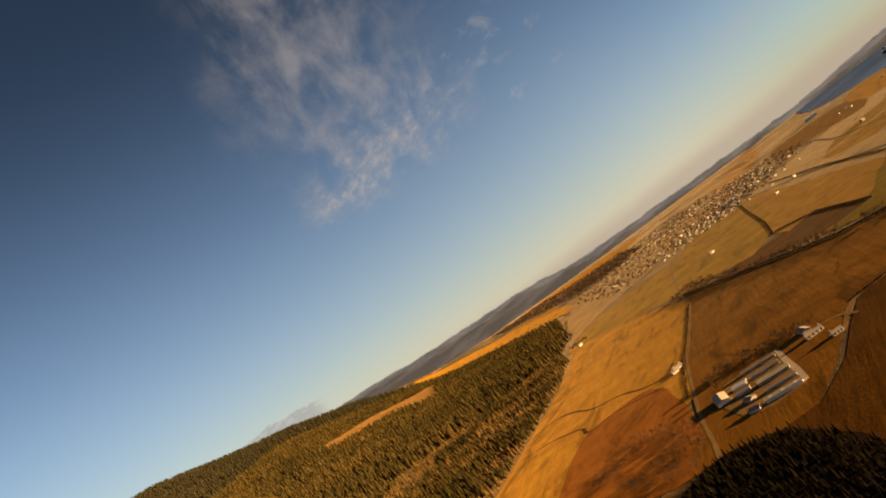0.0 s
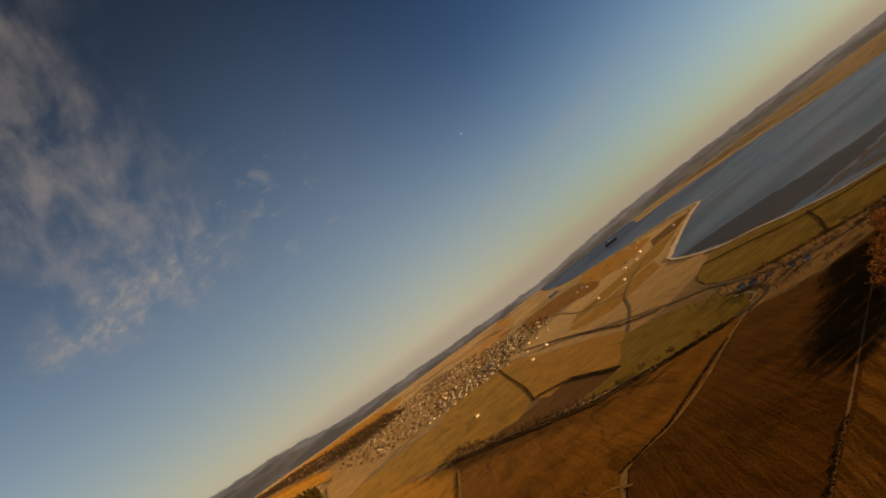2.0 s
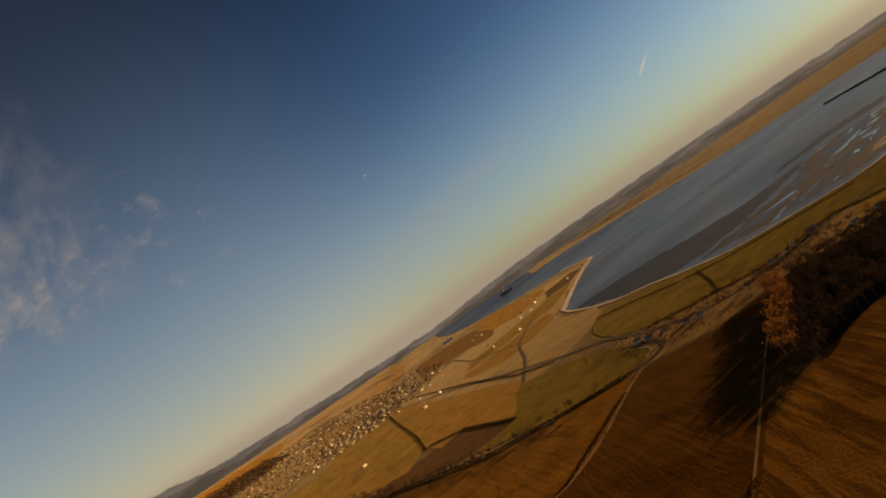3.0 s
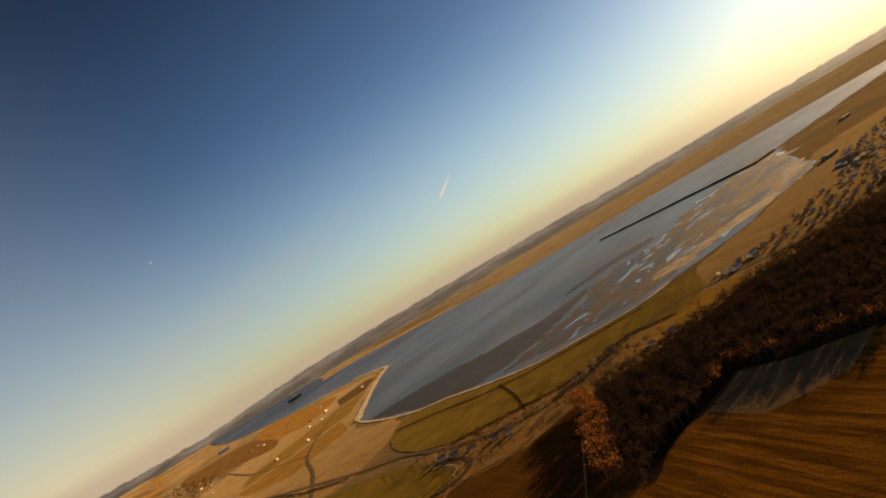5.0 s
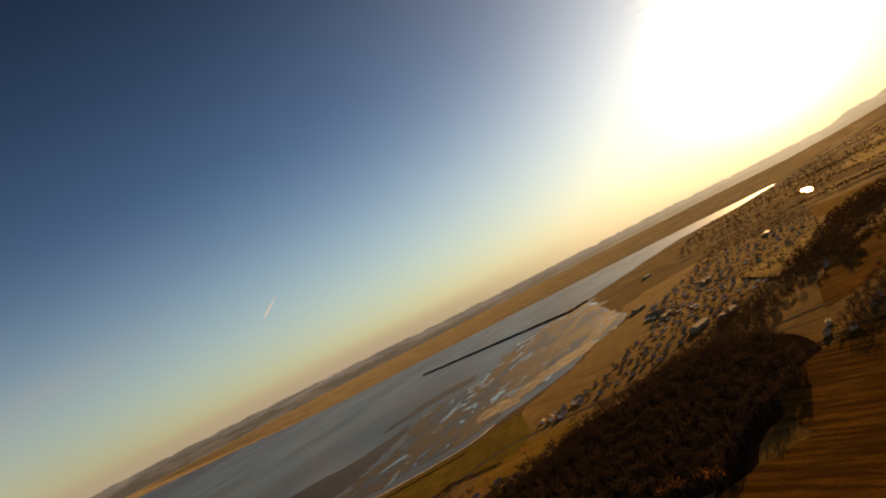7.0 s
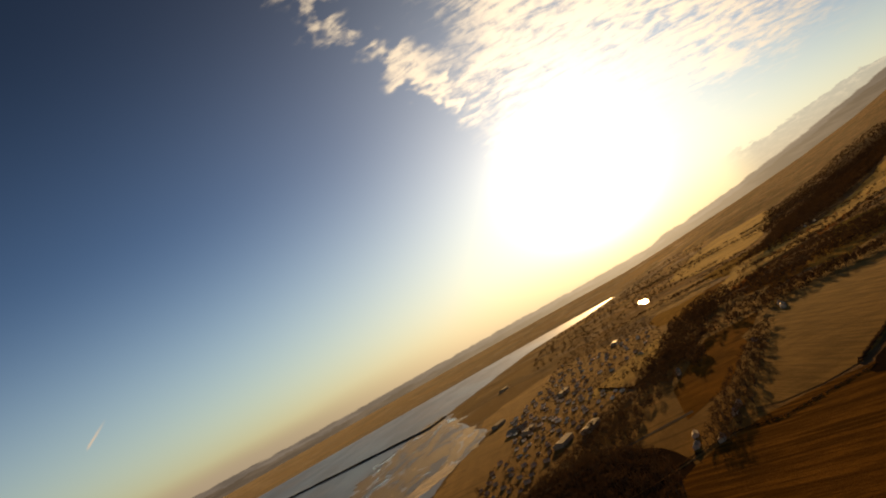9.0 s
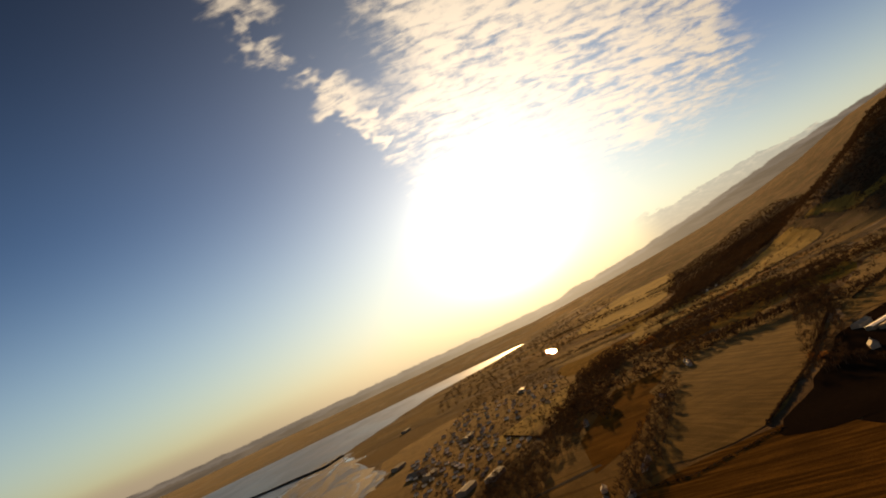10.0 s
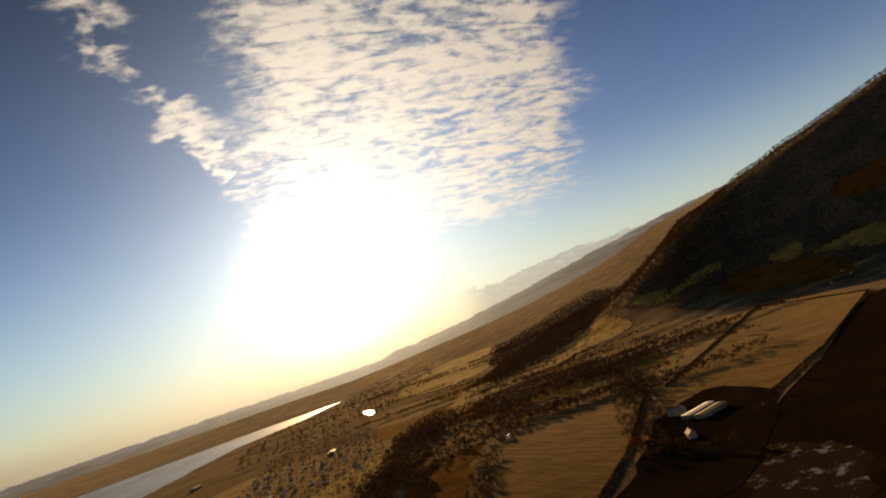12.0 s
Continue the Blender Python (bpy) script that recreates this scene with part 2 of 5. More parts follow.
# ================= materials =================
def material(name, colours, scale=0.02, fine=0.5, rough=0.95, bump=0.6, bump_size=0.5, furrow=None, spec=0.0, metal=0.0, island=0.0, coarse=0.004, sheen=0.015, blotch=0.0, thin=0.0):
    """Three base colours mixed by broad patches and fine grain, with relief; furrow: (turn in degrees, width in metres, share)."""
    m = bpy.data.materials.new(name)
    m.use_nodes = True
    n = Nodes(m.node_tree)
    geo = n.add("ShaderNodeNewGeometry")
    place = geo.outputs["Position"]
    patch = n.step(n.noise(place, scale, 5.0, 0.6), 0.34, 0.66)
    broad = n.step(n.noise(place, coarse, 3.0, 0.5), 0.35, 0.65)
    grain = n.noise(place, fine, 4.0, 0.65)
    col = n.mix(patch, colours[0], colours[1])
    col = n.mix(n.math("MULTIPLY", broad, 0.6), col, colours[2])
    if blotch:
        worn = n.noise(n.stretch(n.stretch(place, (1, 1, 1), -0.7), (1.0, 0.3, 1.0)), 0.03, 8.0, 0.66, 1.0)
        col = n.mix(n.step(worn, 0.50, 0.66, 0.0, blotch), col, [c * 0.38 for c in colours[1]])
        col = n.mix(n.step(worn, 0.42, 0.30, 0.0, blotch * 0.6), col, [min(c * 1.35, 0.6) for c in colours[0]])
    height = grain
    if furrow:
        turn, width, share = furrow
        rows = n.stretch(n.stretch(place, (1, 1, 1), radians(turn)), (1.0 / width, 0.012, 0.0))
        streak = n.step(n.noise(rows, 1.0, 3.0, 0.6), 0.38, 0.62)
        col = n.mix(n.math("MULTIPLY", streak, share), col, [c * 0.5 for c in colours[1]])
        height = n.math("ADD", grain, n.math("MULTIPLY", streak, 0.3))
    tone = n.math("MULTIPLY_ADD", grain, 0.7, 0.65)
    if island:
        tone = n.math("MULTIPLY", tone, n.math("MULTIPLY_ADD", geo.outputs["Random Per Island"], island, 1.0 - island / 2))
    grey = n.add("ShaderNodeCombineColor")
    for k in grey.inputs:
        n.put(k, tone)
    col = n.mix(1.0, col, grey.outputs[0], "MULTIPLY")
    shader = n.add("ShaderNodeBsdfPrincipled")
    n.put(shader.inputs["Base Color"], col)
    shader.inputs["Roughness"].default_value, shader.inputs["Metallic"].default_value = rough, metal
    shader.inputs["Specular IOR Level"].default_value = spec
    if rough >= 0.9:
        shader.inputs["Diffuse Roughness"].default_value = 0.6
        shader.inputs["Sheen Weight"].default_value, shader.inputs["Sheen Roughness"].default_value = sheen, 0.2
        shader.inputs["Sheen Tint"].default_value = (1.0, 0.88, 0.70, 1.0)
    if bump:
        b = n.add("ShaderNodeBump")
        b.inputs["Strength"].default_value, b.inputs["Distance"].default_value = bump, bump_size
        n.put(b.inputs["Height"], height)
        n.put(shader.inputs["Normal"], b.outputs[0])
    surface = shader.outputs[0]
    if thin:
        glow = n.add("ShaderNodeBsdfTranslucent")
        n.put(glow.inputs["Color"], n.mix(1.0, col, (1.0, 0.92, 0.78), "MULTIPLY"))
        blend = n.add("ShaderNodeMixShader")
        blend.inputs[0].default_value = thin
        n.put(blend.inputs[1], surface)
        n.put(blend.inputs[2], glow.outputs[0])
        surface = blend.outputs[0]
    n.put(n.add("ShaderNodeOutputMaterial").inputs[0], surface)
    return m


def country_material():
    """Farmland seen from the air: a patchwork of fields, rough grass, heather and scrub on the slopes, with haze and
    brightness painted in.
    """
    m = bpy.data.materials.new("country")
    m.use_nodes = True
    n = Nodes(m.node_tree)
    place = n.add("ShaderNodeNewGeometry").outputs["Position"]
    sep = n.add("ShaderNodeSeparateXYZ")
    n.put(sep.inputs[0], place)
    flat = n.add("ShaderNodeCombineXYZ")
    n.put(flat.inputs[0], sep.outputs[0])
    n.put(flat.inputs[1], sep.outputs[1])
    warp = n.add("ShaderNodeTexVoronoi", feature="F1", distance="MANHATTAN")
    n.put(warp.inputs["Vector"], n.stretch(flat.outputs[0], (1, 1, 1), 0.6))
    warp.inputs["Scale"].default_value, warp.inputs["Randomness"].default_value = 1 / 210, 0.85
    pick = n.add("ShaderNodeSeparateColor")
    n.put(pick.inputs[0], warp.outputs["Color"])
    ramp = n.add("ShaderNodeValToRGB")
    ramp.color_ramp.interpolation = "CONSTANT"
    stops = ((0.0, (0.36, 0.20, 0.065)), (0.22, (0.26, 0.15, 0.06)), (0.40, (0.27, 0.175, 0.07)), (0.55, (0.46, 0.28, 0.10)), (0.70, (0.18, 0.105, 0.055)), (0.84, (0.32, 0.19, 0.07)))
    for i, (at, c) in enumerate(stops):
        e = ramp.color_ramp.elements[i] if i < 2 else ramp.color_ramp.elements.new(at)
        e.position, e.color = at, (*c, 1)
    n.put(ramp.inputs[0], pick.outputs[0])
    scrub = n.step(n.noise(place, 0.006, 6.0, 0.6), 0.52, 0.6)
    moor = n.mix(n.step(n.noise(place, 0.02, 5.0, 0.6), 0.4, 0.6), (0.38, 0.275, 0.18), (0.50, 0.37, 0.245))
    col = n.mix(n.math("MULTIPLY", scrub, 0.75), ramp.outputs[0], moor)
    # upper slopes blend to a paler tone, haze put into the colour
    high = n.step(n.math("ADD", sep.outputs[2], n.math("MULTIPLY_ADD", n.noise(place, 0.003, 4.0), 160.0, -80.0)), 20.0, 130.0)
    high = n.math("MULTIPLY", high, n.step(n.math("DEGREES", n.math("ARCTAN2", sep.outputs[0], sep.outputs[1])), -34.0, -24.0, 0.35, 1.0))
    col = n.mix(high, col, moor)
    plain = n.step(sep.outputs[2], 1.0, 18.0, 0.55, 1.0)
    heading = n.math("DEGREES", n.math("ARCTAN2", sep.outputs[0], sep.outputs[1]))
    edge = n.math("MULTIPLY_ADD", n.noise(place, 0.004, 5.0, 0.6), 24.0, -12.0)
    strips = n.step(n.noise(n.stretch(n.stretch(flat.outputs[0], (1, 1, 1), 0.35), (0.45, 1.5, 1.0)), 0.0042, 5.0, 0.55), 0.56, 0.60, 1.0, 0.0)
    west = n.math("MULTIPLY", n.math("MULTIPLY", n.step(n.math("ADD", heading, edge), -64.0, -54.0, 1.0, 0.0), n.step(sep.outputs[2], 2.0, 20.0)), strips)
    east = n.math("MULTIPLY", n.step(n.math("ADD", heading, edge), 44.0, 54.0), n.step(n.math("ADD", sep.outputs[2], edge), 6.0, 30.0))
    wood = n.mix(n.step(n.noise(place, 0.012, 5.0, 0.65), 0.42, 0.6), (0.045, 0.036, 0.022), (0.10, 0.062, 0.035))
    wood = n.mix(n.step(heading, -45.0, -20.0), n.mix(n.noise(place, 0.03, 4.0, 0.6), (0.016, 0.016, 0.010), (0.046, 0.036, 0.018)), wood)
    # colour factor by bearing, painting in how light and haze fall on the land
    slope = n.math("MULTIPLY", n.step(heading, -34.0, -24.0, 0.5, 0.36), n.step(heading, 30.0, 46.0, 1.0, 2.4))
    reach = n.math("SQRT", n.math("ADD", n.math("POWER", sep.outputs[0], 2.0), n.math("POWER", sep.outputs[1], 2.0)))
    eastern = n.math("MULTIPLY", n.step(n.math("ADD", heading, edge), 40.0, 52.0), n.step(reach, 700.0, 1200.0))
    copse = n.step(n.noise(n.stretch(n.stretch(flat.outputs[0], (1, 1, 1), 0.85), (0.5, 1.6, 1.0)), 0.0085, 7.0, 0.64), 0.475, 0.51)
    east = n.math("MAXIMUM", east, n.math("MULTIPLY", eastern, copse))
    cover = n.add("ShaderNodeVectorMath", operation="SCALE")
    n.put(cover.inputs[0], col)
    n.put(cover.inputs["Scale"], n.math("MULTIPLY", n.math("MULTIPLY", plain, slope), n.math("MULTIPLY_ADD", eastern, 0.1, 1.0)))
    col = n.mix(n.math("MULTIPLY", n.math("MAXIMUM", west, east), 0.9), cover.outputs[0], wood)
    # haze over the land across the water, greyed into its colour
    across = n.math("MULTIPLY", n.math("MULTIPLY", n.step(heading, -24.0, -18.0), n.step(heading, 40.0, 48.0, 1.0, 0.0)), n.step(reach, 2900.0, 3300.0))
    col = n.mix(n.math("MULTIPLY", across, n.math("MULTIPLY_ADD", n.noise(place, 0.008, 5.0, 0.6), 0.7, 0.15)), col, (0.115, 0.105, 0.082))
    grain = n.noise(place, 0.35, 4.0, 0.65)
    grey = n.add("ShaderNodeCombineColor")
    for k in grey.inputs:
        n.put(k, n.math("MULTIPLY_ADD", grain, 0.8, 0.6))
    col = n.mix(1.0, col, grey.outputs[0], "MULTIPLY")
    b = n.add("ShaderNodeBump")
    b.inputs["Strength"].default_value, b.inputs["Distance"].default_value = 0.8, 1.0
    n.put(b.inputs["Height"], n.math("ADD", grain, n.math("MULTIPLY", n.noise(place, 0.02, 3.0), 4.0)))
    shader = n.add("ShaderNodeBsdfPrincipled")
    n.put(shader.inputs["Base Color"], col)
    shader.inputs["Roughness"].default_value, shader.inputs["Diffuse Roughness"].default_value = 1.0, 0.5
    shader.inputs["Specular IOR Level"].default_value = 0.0
    shader.inputs["Sheen Weight"].default_value, shader.inputs["Sheen Roughness"].default_value = 0.045, 0.2
    shader.inputs["Sheen Tint"].default_value = (1.0, 0.88, 0.70, 1.0)
    n.put(shader.inputs["Normal"], b.outputs[0])
    n.put(n.add("ShaderNodeOutputMaterial").inputs[0], shader.outputs[0])
    return m


def water_material():
    m = bpy.data.materials.new("sea_water")
    m.use_nodes = True
    n = Nodes(m.node_tree)
    place = n.add("ShaderNodeNewGeometry").outputs["Position"]
    shoal = n.step(n.noise(n.stretch(place, (1.0, 0.5, 1.0), -0.5), 0.006, 6.0, 0.62), 0.42, 0.66)
    shader = n.add("ShaderNodeBsdfPrincipled")
    n.put(shader.inputs["Base Color"], n.mix(shoal, (0.026, 0.027, 0.028), (0.062, 0.048, 0.036)))
    wind = n.noise(n.stretch(n.stretch(place, (1.0, 1.0, 1.0), 0.5), (1.0, 0.3, 1.0)), 0.004, 5.0, 0.6)
    n.put(shader.inputs["Roughness"], n.step(wind, 0.35, 0.65, 0.29, 0.36))
    shader.inputs["IOR"].default_value = 1.33
    shader.inputs["Specular IOR Level"].default_value = 0.12
    b = n.add("ShaderNodeBump")
    b.inputs["Strength"].default_value, b.inputs["Distance"].default_value = 0.5, 0.25
    n.put(b.inputs["Height"], n.noise(n.stretch(place, (1.0, 0.4, 1.0), 0.3), 0.3, 4.0, 0.6))
    n.put(shader.inputs["Normal"], b.outputs[0])
    n.put(n.add("ShaderNodeOutputMaterial").inputs[0], shader.outputs[0])
    return m


def mud_material():
    """Wet tidal flat: dark mud with standing water and bright sandy ridges."""
    m = bpy.data.materials.new("tidal_mud")
    m.use_nodes = True
    n = Nodes(m.node_tree)
    place = n.add("ShaderNodeNewGeometry").outputs["Position"]
    pattern = n.noise(n.stretch(n.stretch(place, (1.0, 1.0, 1.0), 0.62), (1.0, 0.28, 1.0)), 0.022, 7.0, 0.62, 0.8)
    wet = n.step(pattern, 0.44, 0.52)
    sand = n.math("MULTIPLY", n.step(pattern, 0.61, 0.67), n.step(n.noise(place, 0.006, 4.0), 0.50, 0.60))
    pool = n.math("MULTIPLY", n.step(n.noise(n.stretch(n.stretch(place, (1.0, 1.0, 1.0), 0.5), (1.0, 0.4, 1.0)), 0.016, 5.0, 0.6, 1.2), 0.56, 0.59), n.step(sand, 0.0, 0.5, 1.0, 0.0))
    col = n.mix(wet, (0.028, 0.027, 0.025), (0.040, 0.036, 0.031))
    col = n.mix(sand, col, (0.19, 0.165, 0.12))
    col = n.mix(pool, col, (0.03, 0.03, 0.03))
    shader = n.add("ShaderNodeBsdfPrincipled")
    n.put(shader.inputs["Base Color"], col)
    n.put(shader.inputs["Roughness"], n.math("SUBTRACT", n.step(wet, 0.0, 1.0, 0.38, 0.6), n.math("MULTIPLY", pool, 0.24)))
    n.put(shader.inputs["Specular IOR Level"], n.math("MULTIPLY_ADD", pool, 0.36, 0.045))
    b = n.add("ShaderNodeBump")
    b.inputs["Strength"].default_value, b.inputs["Distance"].default_value = 0.6, 0.5
    n.put(b.inputs["Height"], n.math("ADD", pattern, n.noise(place, 0.4, 3.0)))
    n.put(shader.inputs["Normal"], b.outputs[0])
    n.put(n.add("ShaderNodeOutputMaterial").inputs[0], shader.outputs[0])
    return m


COUNTRY, WATER, MUD = country_material(), water_material(), mud_material()


def hoar_material():
    """Moor with shade put into its dark colour, and frost lying in ragged blotches."""
    m = bpy.data.materials.new("hoar_frost")
    m.use_nodes = True
    n = Nodes(m.node_tree)
    place = n.add("ShaderNodeNewGeometry").outputs["Position"]
    grain = n.noise(place, 0.5, 4.0, 0.65)
    frost = n.step(n.math("ADD", n.noise(place, 0.05, 8.0, 0.72), n.math("MULTIPLY", grain, 0.14)), 0.62, 0.72)
    shader = n.add("ShaderNodeBsdfPrincipled")
    n.put(shader.inputs["Base Color"], n.mix(frost, n.mix(grain, (0.012, 0.008, 0.005), (0.020, 0.012, 0.0075)), (0.10, 0.11, 0.13)))
    shader.inputs["Roughness"].default_value, shader.inputs["Specular IOR Level"].default_value = 0.9, 0.0
    n.put(n.add("ShaderNodeOutputMaterial").inputs[0], shader.outputs[0])
    return m


GOLD = material("golden_rough_grass", ((0.36, 0.175, 0.024), (0.2304, 0.112, 0.01536), (0.306, 0.14875, 0.0204)), 0.03, furrow=(-48, 8, 0.15), blotch=0.65)
RUST = material("rusty_bracken", ((0.21, 0.074, 0.013), (0.1344, 0.04736, 0.00832), (0.1785, 0.0629, 0.01105)), 0.04, blotch=0.60)
PASTURE = material("brown_winter_pasture", ((0.1615, 0.068, 0.0102), (0.1034, 0.04352, 0.006528), (0.1373, 0.0578, 0.00867)), 0.022, furrow=(-40, 7, 0.15), blotch=0.70)
REDBROWN = material("reddish_pasture", ((0.084, 0.034, 0.0062), (0.053, 0.0215, 0.004), (0.071, 0.029, 0.0053)), 0.025, furrow=(-30, 6, 0.2), blotch=0.55)
PLOUGH = material("dark_plough", ((0.088, 0.04, 0.014), (0.05632, 0.0256, 0.00896), (0.0748, 0.034, 0.0119)), 0.03, furrow=(30, 5, 0.35), blotch=0.35)
STUBBLE = material("pale_stubble", ((0.32, 0.17, 0.034), (0.2048, 0.1088, 0.02176), (0.272, 0.1445, 0.0289)), 0.03, furrow=(62, 6, 0.4), blotch=0.35)
ORANGE_STUBBLE = material("orange_stubble", ((0.168, 0.0736, 0.0144), (0.1075, 0.0471, 0.009216), (0.1428, 0.06256, 0.01224)), 0.03, furrow=(-20, 6, 0.9), blotch=0.35)
ROUGH = material("brown_rough_grazing", ((0.195, 0.105, 0.03), (0.115, 0.062, 0.018), (0.155, 0.085, 0.025)), 0.018, sheen=0.05, furrow=(35, 14, 0.3), blotch=0.60)
GREEN = material("olive_grass", ((0.17, 0.115, 0.018), (0.1088, 0.0736, 0.01152), (0.1445, 0.09775, 0.0153)), 0.02, furrow=(20, 10, 0.35), blotch=0.35)
GREEN_GOLD = material("olive_gold_grass", ((0.25, 0.145, 0.026), (0.16, 0.0928, 0.01664), (0.2125, 0.12325, 0.0221)), 0.015, blotch=0.50)
MEADOW = material("yellow_green_meadow", ((0.34, 0.215, 0.05), (0.21, 0.13, 0.032), (0.28, 0.178, 0.042)), 0.012, sheen=0.05, blotch=0.50)
# grass dulled and darkened, painting in the shade beside the wood
SHADE_GRASS = material("shade_grey_grass", ((0.125, 0.088, 0.055), (0.08, 0.052, 0.028), (0.105, 0.072, 0.042)), 0.03)
# ground colour taken down to near black to paint in shade
SHADE_DARK = material("shade_dark_ground", ((0.016, 0.010, 0.0065), (0.026, 0.0155, 0.009), (0.013, 0.009, 0.0065)), 0.02, sheen=0.0)
HOAR = hoar_material()
DRILLED = material("drilled_field", ((0.25, 0.142, 0.040), (0.155, 0.088, 0.025), (0.205, 0.117, 0.033)), 0.02, furrow=(8, 4, 0.6), sheen=0.035, blotch=0.35)
STRIPED = material("striped_field", ((0.22, 0.125, 0.038), (0.135, 0.078, 0.024), (0.18, 0.103, 0.031)), 0.02, furrow=(24, 6, 0.6), sheen=0.055, blotch=0.35)
WEED = material("seaweed_shallows", ((0.026, 0.024, 0.021), (0.018, 0.017, 0.015), (0.034, 0.029, 0.024)), 0.03, rough=0.5, bump=0.3, spec=0.05, blotch=0.5)
SANDBANK = material("wet_sand", ((0.24, 0.20, 0.14), (0.05, 0.043, 0.034), (0.13, 0.11, 0.08)), 0.05, rough=0.55, bump=0.5, spec=0.06, blotch=0.7)
ROAD = material("pale_track", ((0.195, 0.117, 0.04875), (0.13, 0.0715, 0.0273), (0.169, 0.104, 0.04225)), 0.06, bump=0.3)
TARMAC = material("tarmac", ((0.075, 0.062, 0.048), (0.048, 0.03968, 0.03072), (0.06375, 0.0527, 0.0408)), 0.06, bump=0.2)
SAND = material("shingle_beach", ((0.62, 0.54, 0.42), (0.42, 0.36, 0.27), (0.54, 0.46, 0.35)), 0.05, bump=0.5)
CONCRETE = material("farmyard_concrete", ((0.34, 0.28, 0.2), (0.26, 0.21, 0.15), (0.30, 0.25, 0.18)), 0.1, bump=0.2)
BARE = material("bare_twigs", ((0.060, 0.038, 0.022), (0.042, 0.027, 0.016), (0.052, 0.033, 0.020)), 0.05, rough=0.9, bump=0, island=0.35, sheen=0.03, thin=0.08)
RUSSET = material("russet_twigs", ((0.17, 0.08, 0.030), (0.11, 0.05, 0.02), (0.14, 0.066, 0.025)), 0.05, rough=0.9, bump=0, island=0.8, thin=0.25)
# needles almost black, shadow put into their colour
SHADOW_SPRUCE = material("shadow_spruce_needles", ((0.012, 0.010, 0.005), (0.008, 0.007, 0.004), (0.014, 0.010, 0.005)), 0.02, rough=0.9, bump=0, island=0.2, sheen=0.0)
HILL_SPRUCE = material("hill_spruce_needles", ((0.026, 0.024, 0.012), (0.018, 0.017, 0.009), (0.034, 0.028, 0.014)), 0.004, rough=0.9, bump=0, island=0.7)
NEEDLES = material("conifer_needles", ((0.082, 0.062, 0.018), (0.050, 0.041, 0.014), (0.115, 0.074, 0.022)), 0.01, rough=0.9, bump=0, island=0.8, thin=0.40)
LARCH = material("larch_needles", ((0.20, 0.125, 0.04), (0.15, 0.09, 0.03), (0.17, 0.11, 0.035)), 0.02, rough=0.9, bump=0, island=0.8, thin=0.40)
BARK = material("bark", ((0.10, 0.07, 0.045), (0.07, 0.05, 0.032), (0.085, 0.06, 0.04)), 0.3, bump=0.3)
WHITEWASH = material("whitewashed_wall", ((0.74, 0.68, 0.58), (0.62, 0.55, 0.45), (0.68, 0.62, 0.52)), 0.2, 2.0, bump=0.1, bump_size=0.05)
STONE_PALE = material("pale_harled_wall", ((0.74, 0.66, 0.54), (0.54, 0.47, 0.37), (0.66, 0.58, 0.46)), 0.02, 2.0, bump=0.1, bump_size=0.05, island=0.8)
STONE = material("rubble_stone_wall", ((0.40, 0.34, 0.27), (0.30, 0.25, 0.20), (0.36, 0.3, 0.24)), 0.4, 2.0, bump=0.4, bump_size=0.05)
SLATE = material("slate_roof", ((0.25, 0.215, 0.17), (0.15, 0.13, 0.105), (0.20, 0.17, 0.14)), 0.05, 2.0, rough=0.85, bump=0.3, bump_size=0.05, spec=0.02, island=0.7)
SHEET = material("corrugated_sheet", ((0.4, 0.34, 0.25), (0.256, 0.2176, 0.16), (0.34, 0.289, 0.2125)), 0.15, 1.5, rough=0.8, bump=0.2, bump_size=0.05, spec=0.02)
SHEET_DARK = material("dull_grey_sheet", ((0.24, 0.20, 0.15), (0.17, 0.145, 0.11), (0.2, 0.17, 0.13)), 0.15, 1.5, rough=0.8, bump=0.2, bump_size=0.05, spec=0.02)
SHEET_WHITE = material("white_sheet", ((0.78, 0.75, 0.68), (0.68, 0.64, 0.56), (0.74, 0.7, 0.62)), 0.15, 1.5, rough=0.5, bump=0.1, bump_size=0.05, spec=0.2)
GLASS = material("window_glass", ((0.03, 0.035, 0.04), (0.025, 0.03, 0.035), (0.03, 0.03, 0.035)), 0.5, rough=0.08, bump=0, spec=0.6)
STONE_DARK = material("seaweed_stone", ((0.06, 0.05, 0.04), (0.04, 0.035, 0.03), (0.05, 0.045, 0.035)), 0.1, 0.6, bump=0.6)


from mathutils.geometry import tessellate_polygon


# ================= ground: one sheet out to the hills =================
def profile(rows, at):
    return float(np.interp(at, [r[0] for r in rows], [r[1] for r in rows]))


# upper edge of the land: heading and degrees above the horizon
SKYLINE = [(-180, 2.0), (-120, 5.0), (-98, 7.0), (-90, 6.4), (-85, 5.2), (-79, 3.9), (-74, 2.5), (-70, 1.3), (-66, 0.4), (-60, -0.2), (-52, -0.5), (-43, -0.7), (-34, -0.85), (-32, -1.4), (-20, -1.4), (-18, -0.85), (35, -0.8), (42, -0.85), (46, -0.65), (52, -0.2), (58, 0.4), (62, 1.0), (66, 1.9), (70, 3.2), (74, 3.9), (80, 4.4), (100, 3.0), (180, 2.0)]
# where the land begins to rise, along each heading
FOOT = [(-180, 1500), (-100, 900), (-80, 900), (-65, 1300), (-52, 1500), (-44, 1500), (-38, 2000), (-34, 3300), (-31, 4550), (-20, 4550), (-18, 4400), (-14, 4340), (-8, 4220), (-4, 4050), (0, 3850), (5, 3780), (12, 3740), (20, 3700), (26, 3720), (34, 3800), (42, 3700), (48, 2700), (60, 2200), (80, 1900), (120, 1500), (180, 1500)]
